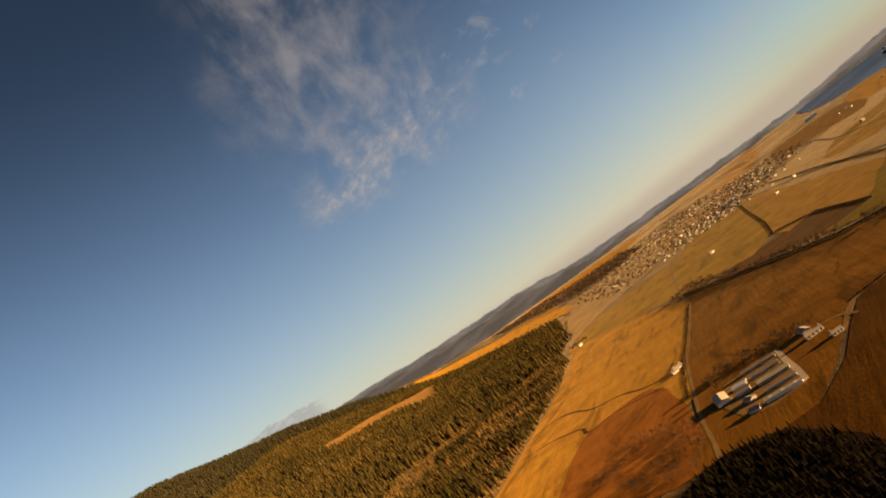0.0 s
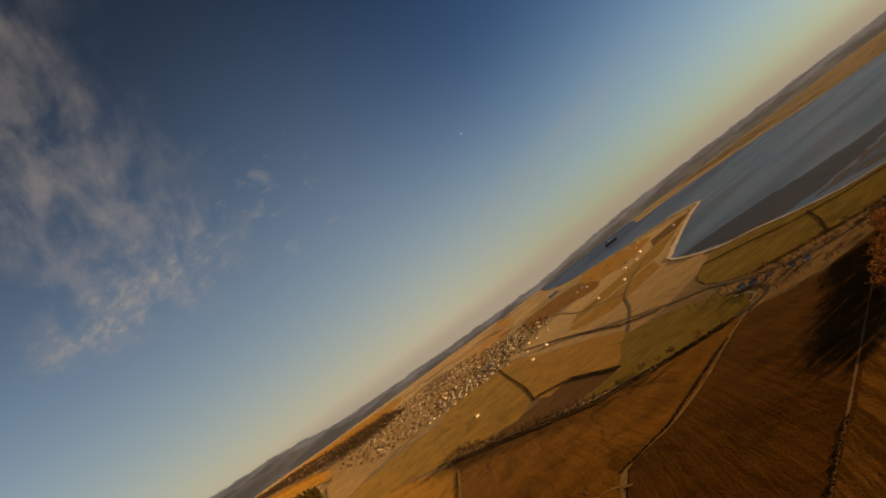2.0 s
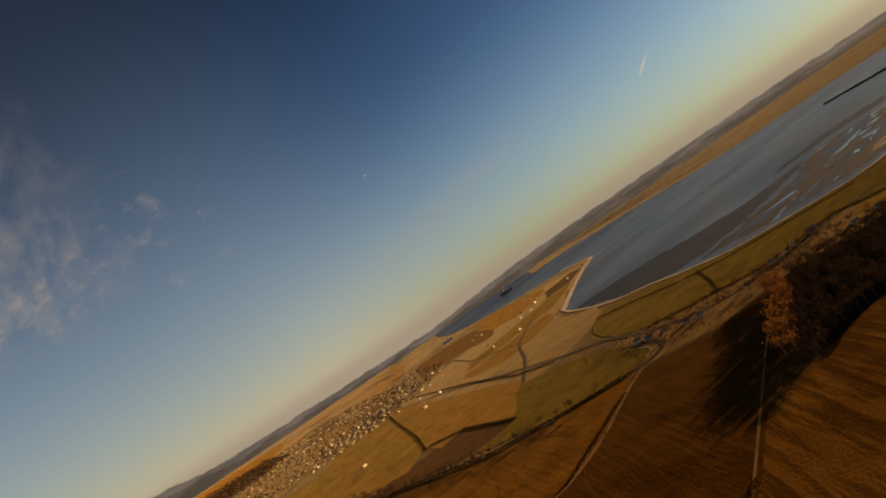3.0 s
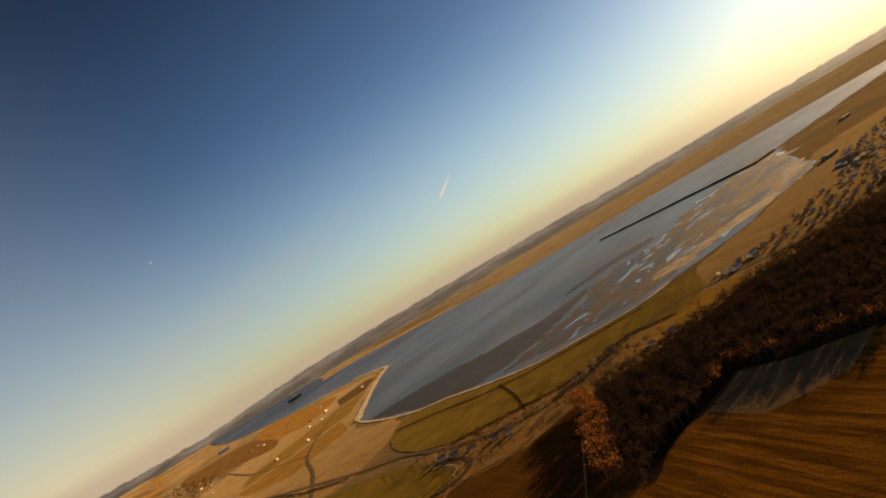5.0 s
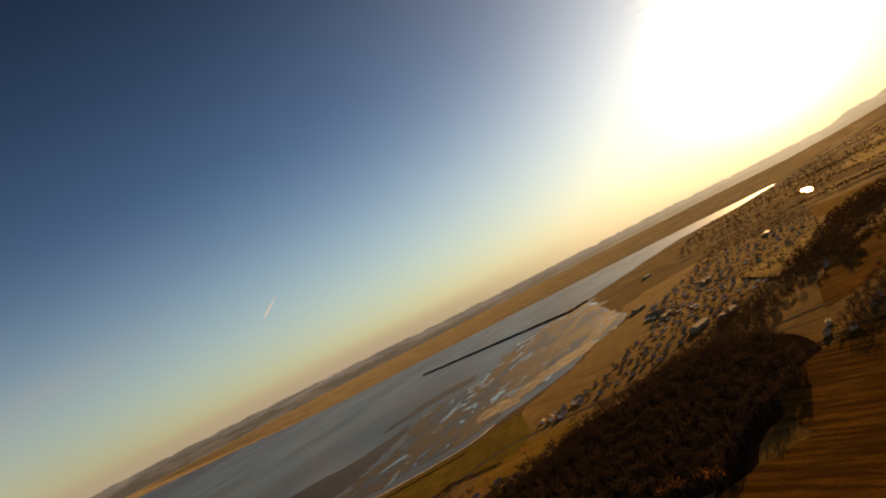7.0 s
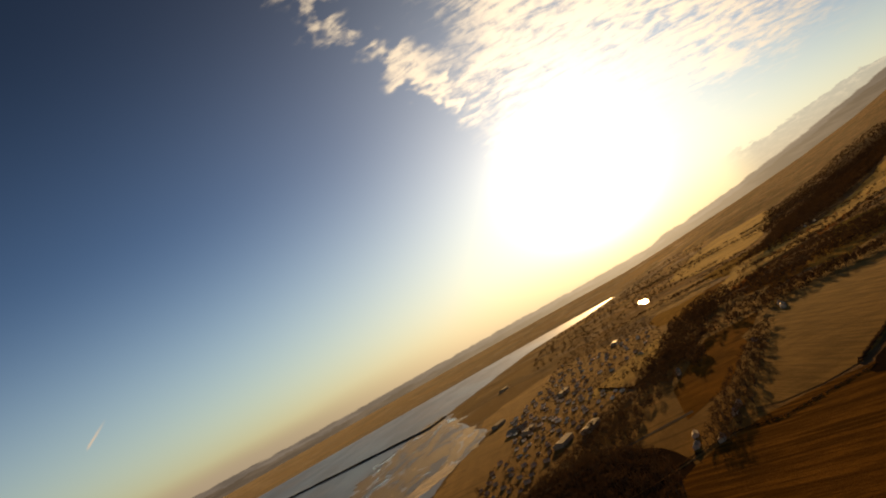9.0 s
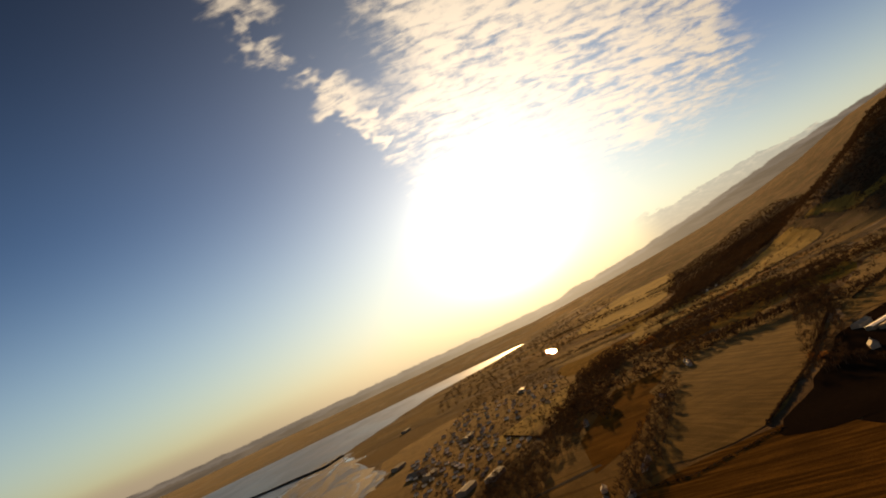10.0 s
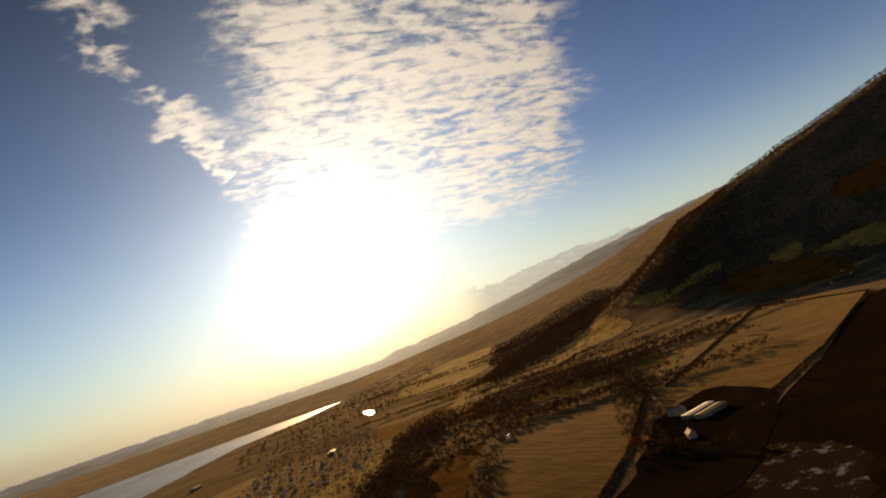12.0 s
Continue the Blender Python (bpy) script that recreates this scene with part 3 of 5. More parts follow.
# the wooded ridge in the east
RIDGE = [(52, -3.0), (60, -2.4), (64, -1.0), (67, 0.8), (70, 2.3), (75, 4.0), (79, 5.3), (83, 6.4), (87, 7.5), (92, 8.2), (110, 8.0), (130, 5.0), (160, 0.0)]


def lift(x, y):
    """Raises the open firth in the north-west with distance, so that its water shows from the camera."""
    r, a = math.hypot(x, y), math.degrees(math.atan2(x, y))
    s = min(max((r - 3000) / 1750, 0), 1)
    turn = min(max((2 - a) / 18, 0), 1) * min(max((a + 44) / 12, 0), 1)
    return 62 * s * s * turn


def rise(x, y):
    r, a = math.hypot(x, y), math.degrees(math.atan2(x, y))
    foot = profile(FOOT, a)
    top = 137 + 4750 * math.tan(radians(profile(SKYLINE, a)))
    k = min(max((r - foot) / (4780 - foot), 0), 1)
    north = -30 < a < 46
    h = top * (k if north else 0.55 * k + 0.45 * k * k * (3 - 2 * k))
    if k > 0:
        h += (3 if north else 14) * k * (1 - 0.8 * k) * noise.fractal(Vector((x / 420, y / 420, 0.3)), 1.0, 2.0, 4)
        h += 46 * 4 * k * (1 - k) * noise.fractal(Vector((a / 5.5, r / 900, 7.1)), 1.0, 2.0, 3) * (0.05 if a < 46 else 0.2)
    if a > 50:
        peak = 137 + 2350 * math.tan(radians(profile(RIDGE, a))) 
        s = min(max((r - 1480) / 870, 0), 1)
        s = s * s * (3 - 2 * s)
        back = min(max((r - 2350) / 1500, 0), 1)
        e = min(max((a - 54) / 10, 0), 1)
        hill = peak * s * (1 - 0.8 * back) * e
        if s > 0:
            hill += 22 * s * e * noise.fractal(Vector((x / 260, y / 260, 4.3)), 1.0, 2.0, 4)
        h = max(h, hill)
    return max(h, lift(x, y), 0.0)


def mesh_object(name, verts, faces, mat, kind="", parent=None, smooth=False):
    me = bpy.data.meshes.new(name)
    me.from_pydata([tuple(v) for v in verts], [], [tuple(f) for f in faces])
    for mt in (mat if isinstance(mat, (list, tuple)) else [mat]):
        me.materials.append(mt)
    if smooth:
        me.polygons.foreach_set("use_smooth", [True] * len(me.polygons))
    ob = new(name, me)
    if kind:
        tagged(ob, kind=kind)
    if parent:
        ob.parent = parent
    return ob


def build_ground():
    azs = list(np.arange(-100, 112, 0.5)) + list(np.arange(112, 260, 4.0))
    rings = [0.0 + 40 * 1.09 ** i for i in range(38)]
    rings = [r for r in rings if r < 900] + list(np.linspace(900, 4880, 130))
    verts, faces = [(0, 0, 0)], []
    for r in rings:
        for a in azs:
            x, y = r * math.sin(radians(a)), r * math.cos(radians(a))
            verts.append((x, y, rise(x, y)))
    m = len(azs)
    for j in range(m):
        faces.append((0, 1 + (j + 1) % m, 1 + j))
    for i in range(len(rings) - 1):
        a, b = 1 + i * m, 1 + (i + 1) * m
        for j in range(m):
            k = (j + 1) % m
            faces.append((a + j, a + k, b + k, b + j))
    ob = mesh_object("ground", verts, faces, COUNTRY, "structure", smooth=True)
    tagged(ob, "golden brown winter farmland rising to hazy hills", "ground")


build_ground()


def smooth_outline(pts, cuts=4, jitter=0.0, seed=1):
    """A closed Catmull-Rom outline through the corners, slightly uneven."""
    rnd, out, m = random.Random(seed), [], len(pts)
    for i in range(m):
        p0, p1, p2, p3 = (Vector(pts[(i + k) % m]) for k in (-1, 0, 1, 2))
        for c in range(cuts):
            t = c / cuts
            q = 0.5 * (2 * p1 + (p2 - p0) * t + (2 * p0 - 5 * p1 + 4 * p2 - p3) * t * t + (3 * p1 - p0 - 3 * p2 + p3) * t ** 3)
            s = jitter * (p2 - p1).length * 0.12
            out.append((q.x + rnd.uniform(-s, s), q.y + rnd.uniform(-s, s)))
    return out


def sheet(name, outline, z, mat, label, category):
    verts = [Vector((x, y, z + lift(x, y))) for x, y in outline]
    faces = []
    for a, b, c in tessellate_polygon([verts]):
        up = (verts[b] - verts[a]).cross(verts[c] - verts[a]).z
        if abs(up) > 1e-6:
            faces.append((a, b, c) if up > 0 else (a, c, b))
    return tagged(mesh_object(name, verts, faces, mat, "structure"), label, category)


NEAR_SHORE = [(-1960, 3640), (-1640, 3340), (-1380, 3180), (-1090, 3010), (-850, 2840), (-640, 2500), (-600, 2380), (-560, 2050), (-470, 1500), (-430, 1290), (-350, 1130), (-250, 985), (-177, 925), (-120, 865), (-45, 805), (4, 796), (106, 794), (160, 830), (255, 880), (309, 915), (393, 1010), (518, 1118), (570, 1260), (700, 1620), (811, 1900), (1039, 2080), (1524, 2450), (1941, 2560), (2500, 2900), (2850, 3150)]
FAR_SHORE = [(3150, 3420), (2900, 3700), (2250, 3650), (1800, 3560), (1388, 3470), (1070, 3560), (389, 3720), (35, 3800), (-315, 4010), (-610, 4190), (-1060, 4230), (-1340, 4150), (-1440, 4130), (-1500, 4330), (-1700, 4560), (-2050, 4400), (-2330, 4220), (-2200, 3960)]
WATER_LINE = smooth_outline(NEAR_SHORE + FAR_SHORE, 5, 0.25, 3)
water_bm = bmesh.new()
for tri in tessellate_polygon([[Vector((x, y, 0)) for x, y in WATER_LINE]]):
    p = [Vector((*WATER_LINE[k], 0.0)) for k in tri]
    if (p[1] - p[0]).cross(p[2] - p[0]).z < 0:
        p.reverse()
    water_bm.faces.new([water_bm.verts.new(v) for v in p])
bmesh.ops.remove_doubles(water_bm, verts=water_bm.verts[:], dist=0.01)
for k in range(24):
    for spot, across in (((0, 2300 + 105 * k, 0), (0, 1, 0)), ((-2300 + 105 * k, 0, 0), (1, 0, 0))):
        bmesh.ops.bisect_plane(water_bm, geom=water_bm.verts[:] + water_bm.edges[:] + water_bm.faces[:], plane_co=spot, plane_no=across)
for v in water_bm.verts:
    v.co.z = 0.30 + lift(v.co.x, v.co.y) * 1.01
water_mesh = bpy.data.meshes.new("water")
water_bm.to_mesh(water_mesh)
water_bm.free()
water_mesh.materials.append(WATER)
tagged(new("water", water_mesh), "calm grey sea inlet at low tide", "water", kind="structure")
MUDFLAT = smooth_outline([(150, 850), (200, 890), (317, 950), (420, 1035), (490, 1080), (585, 1270), (700, 1620), (805, 1895), (740, 1930), (600, 1800), (444, 1620), (330, 1420), (239, 1300), (170, 1310), (100, 1200), (73, 1100), (20, 1000), (-60, 900), (-80, 860), (60, 830)], 6, 0.7, 8)
sheet("mudflat", MUDFLAT, 0.45, MUD, "wet tidal mudflat with pale sand ridges and pools", "mudflat")
sheet("seaweed_flat", smooth_outline([(-380, 1170), (-300, 1215), (-221, 1210), (-74, 1170), (25, 1190), (107, 1260), (60, 1120), (0, 1010), (-65, 925), (-137, 900), (-240, 985), (-330, 1110)], 7, 0.8, 14), 0.43, WEED, "dark seaweed-covered tidal shallows off the meadow", "mudflat")
sheet("sand_bank", smooth_outline([(150, 900), (170, 948), (200, 962), (240, 966), (301, 1018), (361, 1055), (400, 1046), (388, 1000), (336, 972), (270, 945), (247, 920), (190, 884)], 6, 0.9, 15), 0.47, SANDBANK, "pale wet sand bank along the edge of the mudflat", "sandbank")
sheet("sand_bar", smooth_outline([(60, 1330), (130, 1440), (215, 1500), (300, 1480), (270, 1390), (200, 1390), (116, 1350)], 6, 0.9, 16), 0.44, WEED, "long dark bar showing at low tide", "sandbar")

FIELDS = [
    ("brown rough grazing on the low spit", ROUGH, [(-625, 2400), (-560, 2000), (-480, 1480), (-440, 1270), (-360, 1120), (-262, 975), (-270, 830), (-352, 740), (-630, 1020), (-1014, 1394), (-1000, 2000), (-1180, 2560), (-1150, 2760), (-870, 2640), (-700, 2470)]),
    ("rough brown ground between the eastern woods", ROUGH, [(170, 350), (250, 430), (345, 600), (420, 650), (640, 800), (760, 860), (900, 800), (760, 690), (590, 590), (420, 480), (380, 420), (280, 330)]),
    ("olive strip of pasture on the spit", GREEN_GOLD, [(-700, 1250), (-520, 1490), (-560, 1900), (-640, 1880), (-760, 1420)]),
    ("pale stubble strip at the root of the spit", STUBBLE, [(-500, 1060), (-440, 1230), (-520, 1440), (-690, 1220), (-620, 1120)]),
    ("reddish brown strip of heath on the spit", REDBROWN, [(-660, 1900), (-580, 1930), (-610, 2260), (-690, 2380), (-760, 2200)]),
    ("golden grassland along the outer shore", GOLD, [(-1500, 3170), (-1260, 3010), (-860, 2500), (-780, 2050), (-845, 1953), (-1196, 2392)]),
    ("brown gardens and scrub by the village", PASTURE, [(-1780, 2816), (-1500, 2900), (-1191, 2480), (-846, 1807), (-1078, 1955), (-1247, 1986)]),
    ("near-black floor of the wood", SHADE_DARK, [(-20, 310), (-16, 440), (0, 545), (60, 560), (140, 588), (210, 622), (300, 640), (350, 610), (358, 540), (330, 465), (270, 400), (211, 386), (165, 350), (111, 376), (87, 406), (50, 368), (22, 342), (2, 306)]),
    ("dark scrubby bank along the shore road", ROUGH, [(-250, 640), (-145, 640), (-15, 618), (66, 672), (120, 645), (150, 664), (200, 660), (140, 580), (60, 550), (0, 535), (-64, 495), (-140, 505), (-150, 570)]),
    ("brown fields and gardens round the town", ROUGH, [(186, 803), (255, 872), (309, 908), (393, 1000), (518, 1105), (580, 1250), (760, 1350), (900, 1300), (900, 1000), (760, 870), (640, 790), (400, 690), (200, 610), (150, 664)]),
    ("golden rough grass field beside the plantation", GOLD, [(-500, 118), (-756, 415), (-918, 573), (-1070, 700), (-700, 610), (-548, 526), (-370, 298), (-294, 214), (-300, 110), (-330, 40)]),
    ("rust-brown bracken hollow in rough grass", RUST, [(-380, 128), (-425, 185), (-438, 215), (-407, 262), (-356, 247), (-264, 178), (-205, 128), (-215, 96), (-260, 84), (-330, 84)]),
    ("brown winter pasture round the farm", PASTURE, [(-548, 526), (-614, 593), (-428, 528), (-296, 482), (-214, 485), (-144, 497), (-142, 447), (-164, 323), (-190, 283), (-150, 150), (-210, 110), (-250, 168), (-294, 214), (-370, 298)]),
    ("reddish brown pasture with grazing marks", REDBROWN, [(-140, 447), (-162, 323), (-188, 283), (-148, 150), (-205, 105), (-120, 10), (-20, 60), (0, 185), (0, 224), (0, 330), (-2, 420), (0, 530), (-64, 490), (-136, 490)]),
    ("dark brown ploughed field", PLOUGH, [(-542, 577), (-421, 666), (-307, 580), (-341, 532), (-432, 536)]),
    ("pale golden stubble field", STUBBLE, [(-1014, 1394), (-630, 1020), (-359, 763), (-310, 588), (-425, 675), (-503, 690)]),
    ("olive green field behind a hedge", GREEN, [(-300, 567), (-352, 740), (-200, 650), (-140, 560), (-138, 503), (-214, 492), (-337, 522)]),
    ("golden strip of pasture between road and wood", GREEN_GOLD, [(70, 612), (92, 640), (128, 668), (165, 655), (196, 640), (184, 618), (140, 596), (100, 585)]),
    ("olive green shore meadow", GREEN, [(-178, 915), (-118, 850), (-45, 796), (4, 786), (106, 784), (155, 800), (186, 803), (150, 664), (114, 645), (66, 672), (-15, 618), (-143, 640), (-250, 800), (-260, 960)]),
    ("orange stubble field with curving tramlines", ORANGE_STUBBLE, [(-22, 326), (4, 318), (24, 352), (49, 366), (69, 332), (94, 325), (151, 352), (240, 330), (200, 150), (60, 60), (-44, 120), (-40, 224)]),
    ("dull strip of grass with tree shade put into its colour", SHADE_GRASS, [(52, 364), (85, 402), (108, 378), (151, 356), (117, 326), (94, 322), (69, 328)]),
    ("olive and gold field below the village", GREEN_GOLD, [(-1223, 1254), (-1014, 1360), (-503, 677), (-600, 620), (-700, 620), (-1060, 705), (-1180, 860), (-1230, 1050)]),
    ("yellow-green field by the town", MEADOW, [(550, 862), (659, 908), (830, 955), (740, 885), (660, 815), (560, 795)]),
    ("brown strip of pasture between woods", PASTURE, [(400, 530), (492, 630), (677, 735), (735, 690), (590, 605), (470, 535)]),
    ("brown-green field with drilling lines", STRIPED, [(673, 645), (1029, 628), (798, 494), (575, 426), (450, 400), (400, 460), (480, 530), (590, 600)]),
    ("pale brown field above the barn", STRIPED, [(872, 521), (1560, 577), (1461, 491), (820, 476)]),
    ("golden brown field with drilling lines behind the barn", DRILLED, [(793, 471), (1403, 485), (1218, 286), (857, 305), (680, 330), (750, 400)]),
    ("dark moor with shade put into its colour", SHADE_DARK, [(470, 330), (681, 312), (857, 295), (1177, 275), (1250, 100), (900, -100), (400, -50), (330, 150), (380, 300)]),
    ("frosty white blotches on the dark moor", HOAR, [(530, 322), (524, 270), (470, 236), (420, 244), (436, 288), (482, 314)]),
    ("orange stubble field below the moor", ORANGE_STUBBLE, [(200, 300), (250, 420), (350, 450), (450, 380), (420, 320), (330, 180), (230, 200)]),
]
lots = random.Random(12)
KINDS = [("brown winter field among the eastern woods", PASTURE), ("yellow-green meadow among the eastern woods", GREEN_GOLD), ("olive meadow among the eastern woods", GREEN), ("drilled brown field among the eastern woods", DRILLED), ("pale stubble field among the eastern woods", STUBBLE), ("rough brown ground among the eastern woods", ROUGH)]
PATCHES = []
for near, far in ((980, 1130), (1150, 1320), (1340, 1600), (1630, 1950)):
    a = 41.0
    while a < (58 if near > 1300 else 66):
        b = a + lots.uniform(3.5, 7.0)
        if lots.random() < 0.75:
            ring = [(near, a + lots.uniform(-0.5, 1.5)), (far, a + lots.uniform(-0.5, 1.5)), (far + lots.uniform(-60, 60), b - 0.5), (near + lots.uniform(-50, 50), b - 0.5)]
            PATCHES.append((*lots.choice(KINDS), [(r * math.sin(radians(q)), r * math.cos(radians(q))) for r, q in ring]))
        a = b
FIELDS = PATCHES + FIELDS
for i, (label, mat, corners) in enumerate(FIELDS):
    sheet("field", smooth_outline(corners, 1 if "strip of" in label or "stubble strip" in label else 5 if mat in (HOAR, SHADE_GRASS, ROUGH) else 3, 0.9 if mat is HOAR else 0.45 if mat in (SHADE_GRASS, ROUGH) else 0.12, 20 + i), 0.05 + 0.008 * i, mat, label, "field")


def draped(label, mat, corners, step=9.0, seed=1):
    """A field that follows the slope of the ground, in small facets with an uneven edge."""
    outline = smooth_outline(corners, 4, 0.3, seed)
    xs, ys = [p[0] for p in outline], [p[1] for p in outline]
    corner, V, F = {}, [], []

    def at(i, j):
        if (i, j) not in corner:
            x, y = min(xs) + i * step, min(ys) + j * step
            corner[i, j] = len(V)
            V.append((x, y, rise(x, y) + 1.4))
        return corner[i, j]

    for i in range(int((max(xs) - min(xs)) / step) + 1):
        for j in range(int((max(ys) - min(ys)) / step) + 1):
            if inside(min(xs) + (i + 0.5) * step, min(ys) + (j + 0.5) * step, outline):
                F.append((at(i, j), at(i + 1, j), at(i + 1, j + 1), at(i, j + 1)))
    return tagged(mesh_object("field", V, F, mat, "structure", smooth=True), label, "field")


def inside(x, y, outline):
    hit, j = False, len(outline) - 1
    for i, (xi, yi) in enumerate(outline):
        xj, yj = outline[j]
        if (yi > y) != (yj > y) and x < (xj - xi) * (y - yi) / (yj - yi) + xi:
            hit = not hit
        j = i
    return hit


CLEARING = [(-2253, 912), (-2600, 1060), (-2895, 1206), (-2750, 800), (-2436, 452), (-2282, 493), (-2508, 818)]
WEST_STRIP = [(-1775, 1284), (-2222, 1626), (-3006, 1791), (-3906, 1560), (-3300, 1380), (-2700, 1420), (-2300, 1400), (-1841, 1325)]
HILL_FIELDS = [
    ("yellow-green rough grassland with scattered trees", MEADOW, [(968, 927), (1048, 1019), (1351, 1169), (1417, 1064), (1850, 1040), (1599, 815), (1487, 896), (1293, 917), (1140, 954)]),
    ("olive meadow below the eastern hills", MEADOW, [(1704, 1758), (2301, 2166), (2540, 1926), (1837, 1432), (1550, 1424)]),
    ("brown field at the foot of the wooded hill", PASTURE, [(1661, 578), (1616, 364), (1507, 335), (1553, 553)]),
    ("olive field on the lower hillside", MEADOW, [(1651, 396), (1693, 327), (1698, 256), (1619, 265), (1639, 332)]),
    ("small olive field beside hillside houses", MEADOW, [(1695, 490), (1720, 429), (1661, 418), (1653, 464)]),
    ("russet clearing high on the wooded hill", PASTURE, [(1880, 344), (1905, 218), (1820, 231), (1822, 310)]),
    ("narrow pale meadow between hillside woods", MEADOW, [(1710, 744), (1755, 627), (1716, 609), (1683, 709)]),
    ("pale meadow at the edge of the wood", MEADOW, [(1823, 898), (1724, 747), (1666, 754), (1803, 919)]),
    ("golden stubble strip beyond the plantation", GOLD, WEST_STRIP),
    ("olive and brown fields above the village", ROUGH, [(-1120, 720), (-1260, 850), (-1640, 1150), (-1800, 1300), (-2200, 1640), (-1880, 1680), (-1840, 1830), (-1500, 1600), (-1215, 1262), (-1225, 1000)]),
    ("golden fields on the far western slope", GOLD, [(-2510, 2404), (-2426, 2290), (-3144, 2210), (-3732, 2448), (-3300, 2800), (-2700, 2750)]),
    ("brown felled clearing in the conifer forest", ROUGH, CLEARING),
]
for i, (label, mat, corners) in enumerate(HILL_FIELDS):
    draped(label, mat, corners, 9.0 if i < 8 else 13.0, 90 + i)


def ribbon(name, pts, width, z, mat, label, category, cuts=8):
    """A track or shore strip that follows its points."""
    path = []
    for i in range(len(pts) - 1):
        p0, p1, p2, p3 = (Vector(pts[min(max(i + k, 0), len(pts) - 1)]) for k in (-1, 0, 1, 2))
        for c in range(cuts):
            t = c / cuts
            path.append(0.5 * (2 * p1 + (p2 - p0) * t + (2 * p0 - 5 * p1 + 4 * p2 - p3) * t * t + (3 * p1 - p0 - 3 * p2 + p3) * t ** 3))
    path.append(Vector(pts[-1]))
    verts, faces, rnd = [], [], random.Random(len(pts))
    for i, p in enumerate(path):
        d = (path[min(i + 1, len(path) - 1)] - path[max(i - 1, 0)]).normalized()
        side = Vector((-d.y, d.x)) * width * 0.5 * rnd.uniform(0.8, 1.2)
        verts += [(p.x + side.x, p.y + side.y, z), (p.x - side.x, p.y - side.y, z)]
        if i:
            faces.append((2 * i - 2, 2 * i - 1, 2 * i + 1, 2 * i))
    return tagged(mesh_object(name, verts, faces, mat, "structure"), label, category)


ribbon("track", [(-548, 526), (-421, 366), (-370, 298), (-294, 214), (-250, 168), (-205, 125), (-175, 87), (-140, 20)], 3, 0.34, ROAD, "pale rutted farm track across rough grass", "track")
ribbon("track", [(-548, 526), (-665, 640), (-937, 936), (-1223, 1254)], 4, 0.34, ROAD, "pale lane between fields", "track")
ribbon("track", [(-175, 235), (-190, 283), (-164, 323), (-149, 379), (-142, 447), (-132, 500)], 3.5, 0.35, ROAD, "pale rutted farm lane", "track")
ribbon("track", [(-60, 60), (-48, 185), (-43, 224), (-35, 300), (-22, 420), (-8, 530)], 1.6, 0.35, ROAD, "narrow pale path beside a field edge", "track")
ribbon("road", [(-1014, 1394), (-720, 1160), (-447, 908), (-292, 767), (-210, 705), (-145, 625), (-78, 578), (-19, 583), (58, 650), (113, 684), (165, 680), (260, 640), (330, 600), (420, 540)], 8, 0.36, TARMAC, "grey country road past scattered houses", "road")
ribbon("track", [(240, 500), (300, 470), (359, 448), (377, 412), (440, 377), (520, 350)], 3.5, 0.36, ROAD, "dull farm track along a field edge", "track")
ribbon("road", [(-175, 612), (-150, 590), (-124, 560), (-116, 530), (-126, 508), (-146, 502)], 6, 0.37, TARMAC, "dark curving road loop in a cutting", "road")
ribbon("road", [(-160, 585), (-140, 565), (-130, 545), (-132, 525)], 3, 0.372, CONCRETE, "pale slip road inside the loop", "road")
ribbon("track", [(-352, 745), (-420, 950), (-520, 1200), (-600, 1560), (-650, 1950), (-660, 2300)], 6, 0.40, TARMAC, "dark narrow road out along the spit", "track")
ribbon("track", [(-520, 1200), (-760, 1440), (-1010, 1800), (-1300, 2150)], 6, 0.40, TARMAC, "dark lane between fields by the shore", "track")
ribbon("ditch", [(-640, 245), (-611, 252), (-594, 285), (-550, 284), (-500, 272), (-455, 279), (-410, 272), (-388, 282), (-398, 308)], 3.2, 0.36, PLOUGH, "dark winding gully in rough grass", "ditch")
ribbon("ditch", [(-560, 200), (-520, 222), (-470, 227), (-440, 214), (-418, 240), (-365, 254)], 3, 0.36, PLOUGH, "dark bank at the edge of the bracken", "ditch")
ribbon("beach", NEAR_SHORE[8:18], 6, 0.48, SAND, "pale shingle strip along the shore", "beach")
ribbon("beach", [(-900, 2960), (-640, 2520), (-600, 2380), (-560, 2050), (-470, 1500), (-430, 1290)], 17, 0.49, SAND, "pale shingle strip along the spit", "beach")


def stone_bank(pts, width, tall, label):
    """A long heaped stone wall with a narrow top."""
    V, F = [], []
    rows = []
    for (x0, y0), (x1, y1) in zip(pts, pts[1:]):
        for k in range(24):
            rows.append((x0 + (x1 - x0) * k / 24, y0 + (y1 - y0) * k / 24, math.atan2(y1 - y0, x1 - x0)))
    wob = random.Random(4)
    for i, (x, y, a) in enumerate(rows):
        for side, z in ((-0.5, 0.2), (-0.18, tall), (0.18, tall), (0.5, 0.2)):
            w = side * width * wob.uniform(0.85, 1.15)
            V.append((x - math.sin(a) * w, y + math.cos(a) * w, z * wob.uniform(0.85, 1.1)))
        if i:
            for k in range(3):
                b = 4 * i - 4 + k
                F.append((b, b + 1, b + 5, b + 4))
    return tagged(mesh_object("training_wall", V, F, STONE_DARK, "structure"), label, "breakwater")


stone_bank([(322, 2400), (520, 2080), (700, 1790), (780, 1850)], 15, 5, "long dark stone training wall in the inlet")


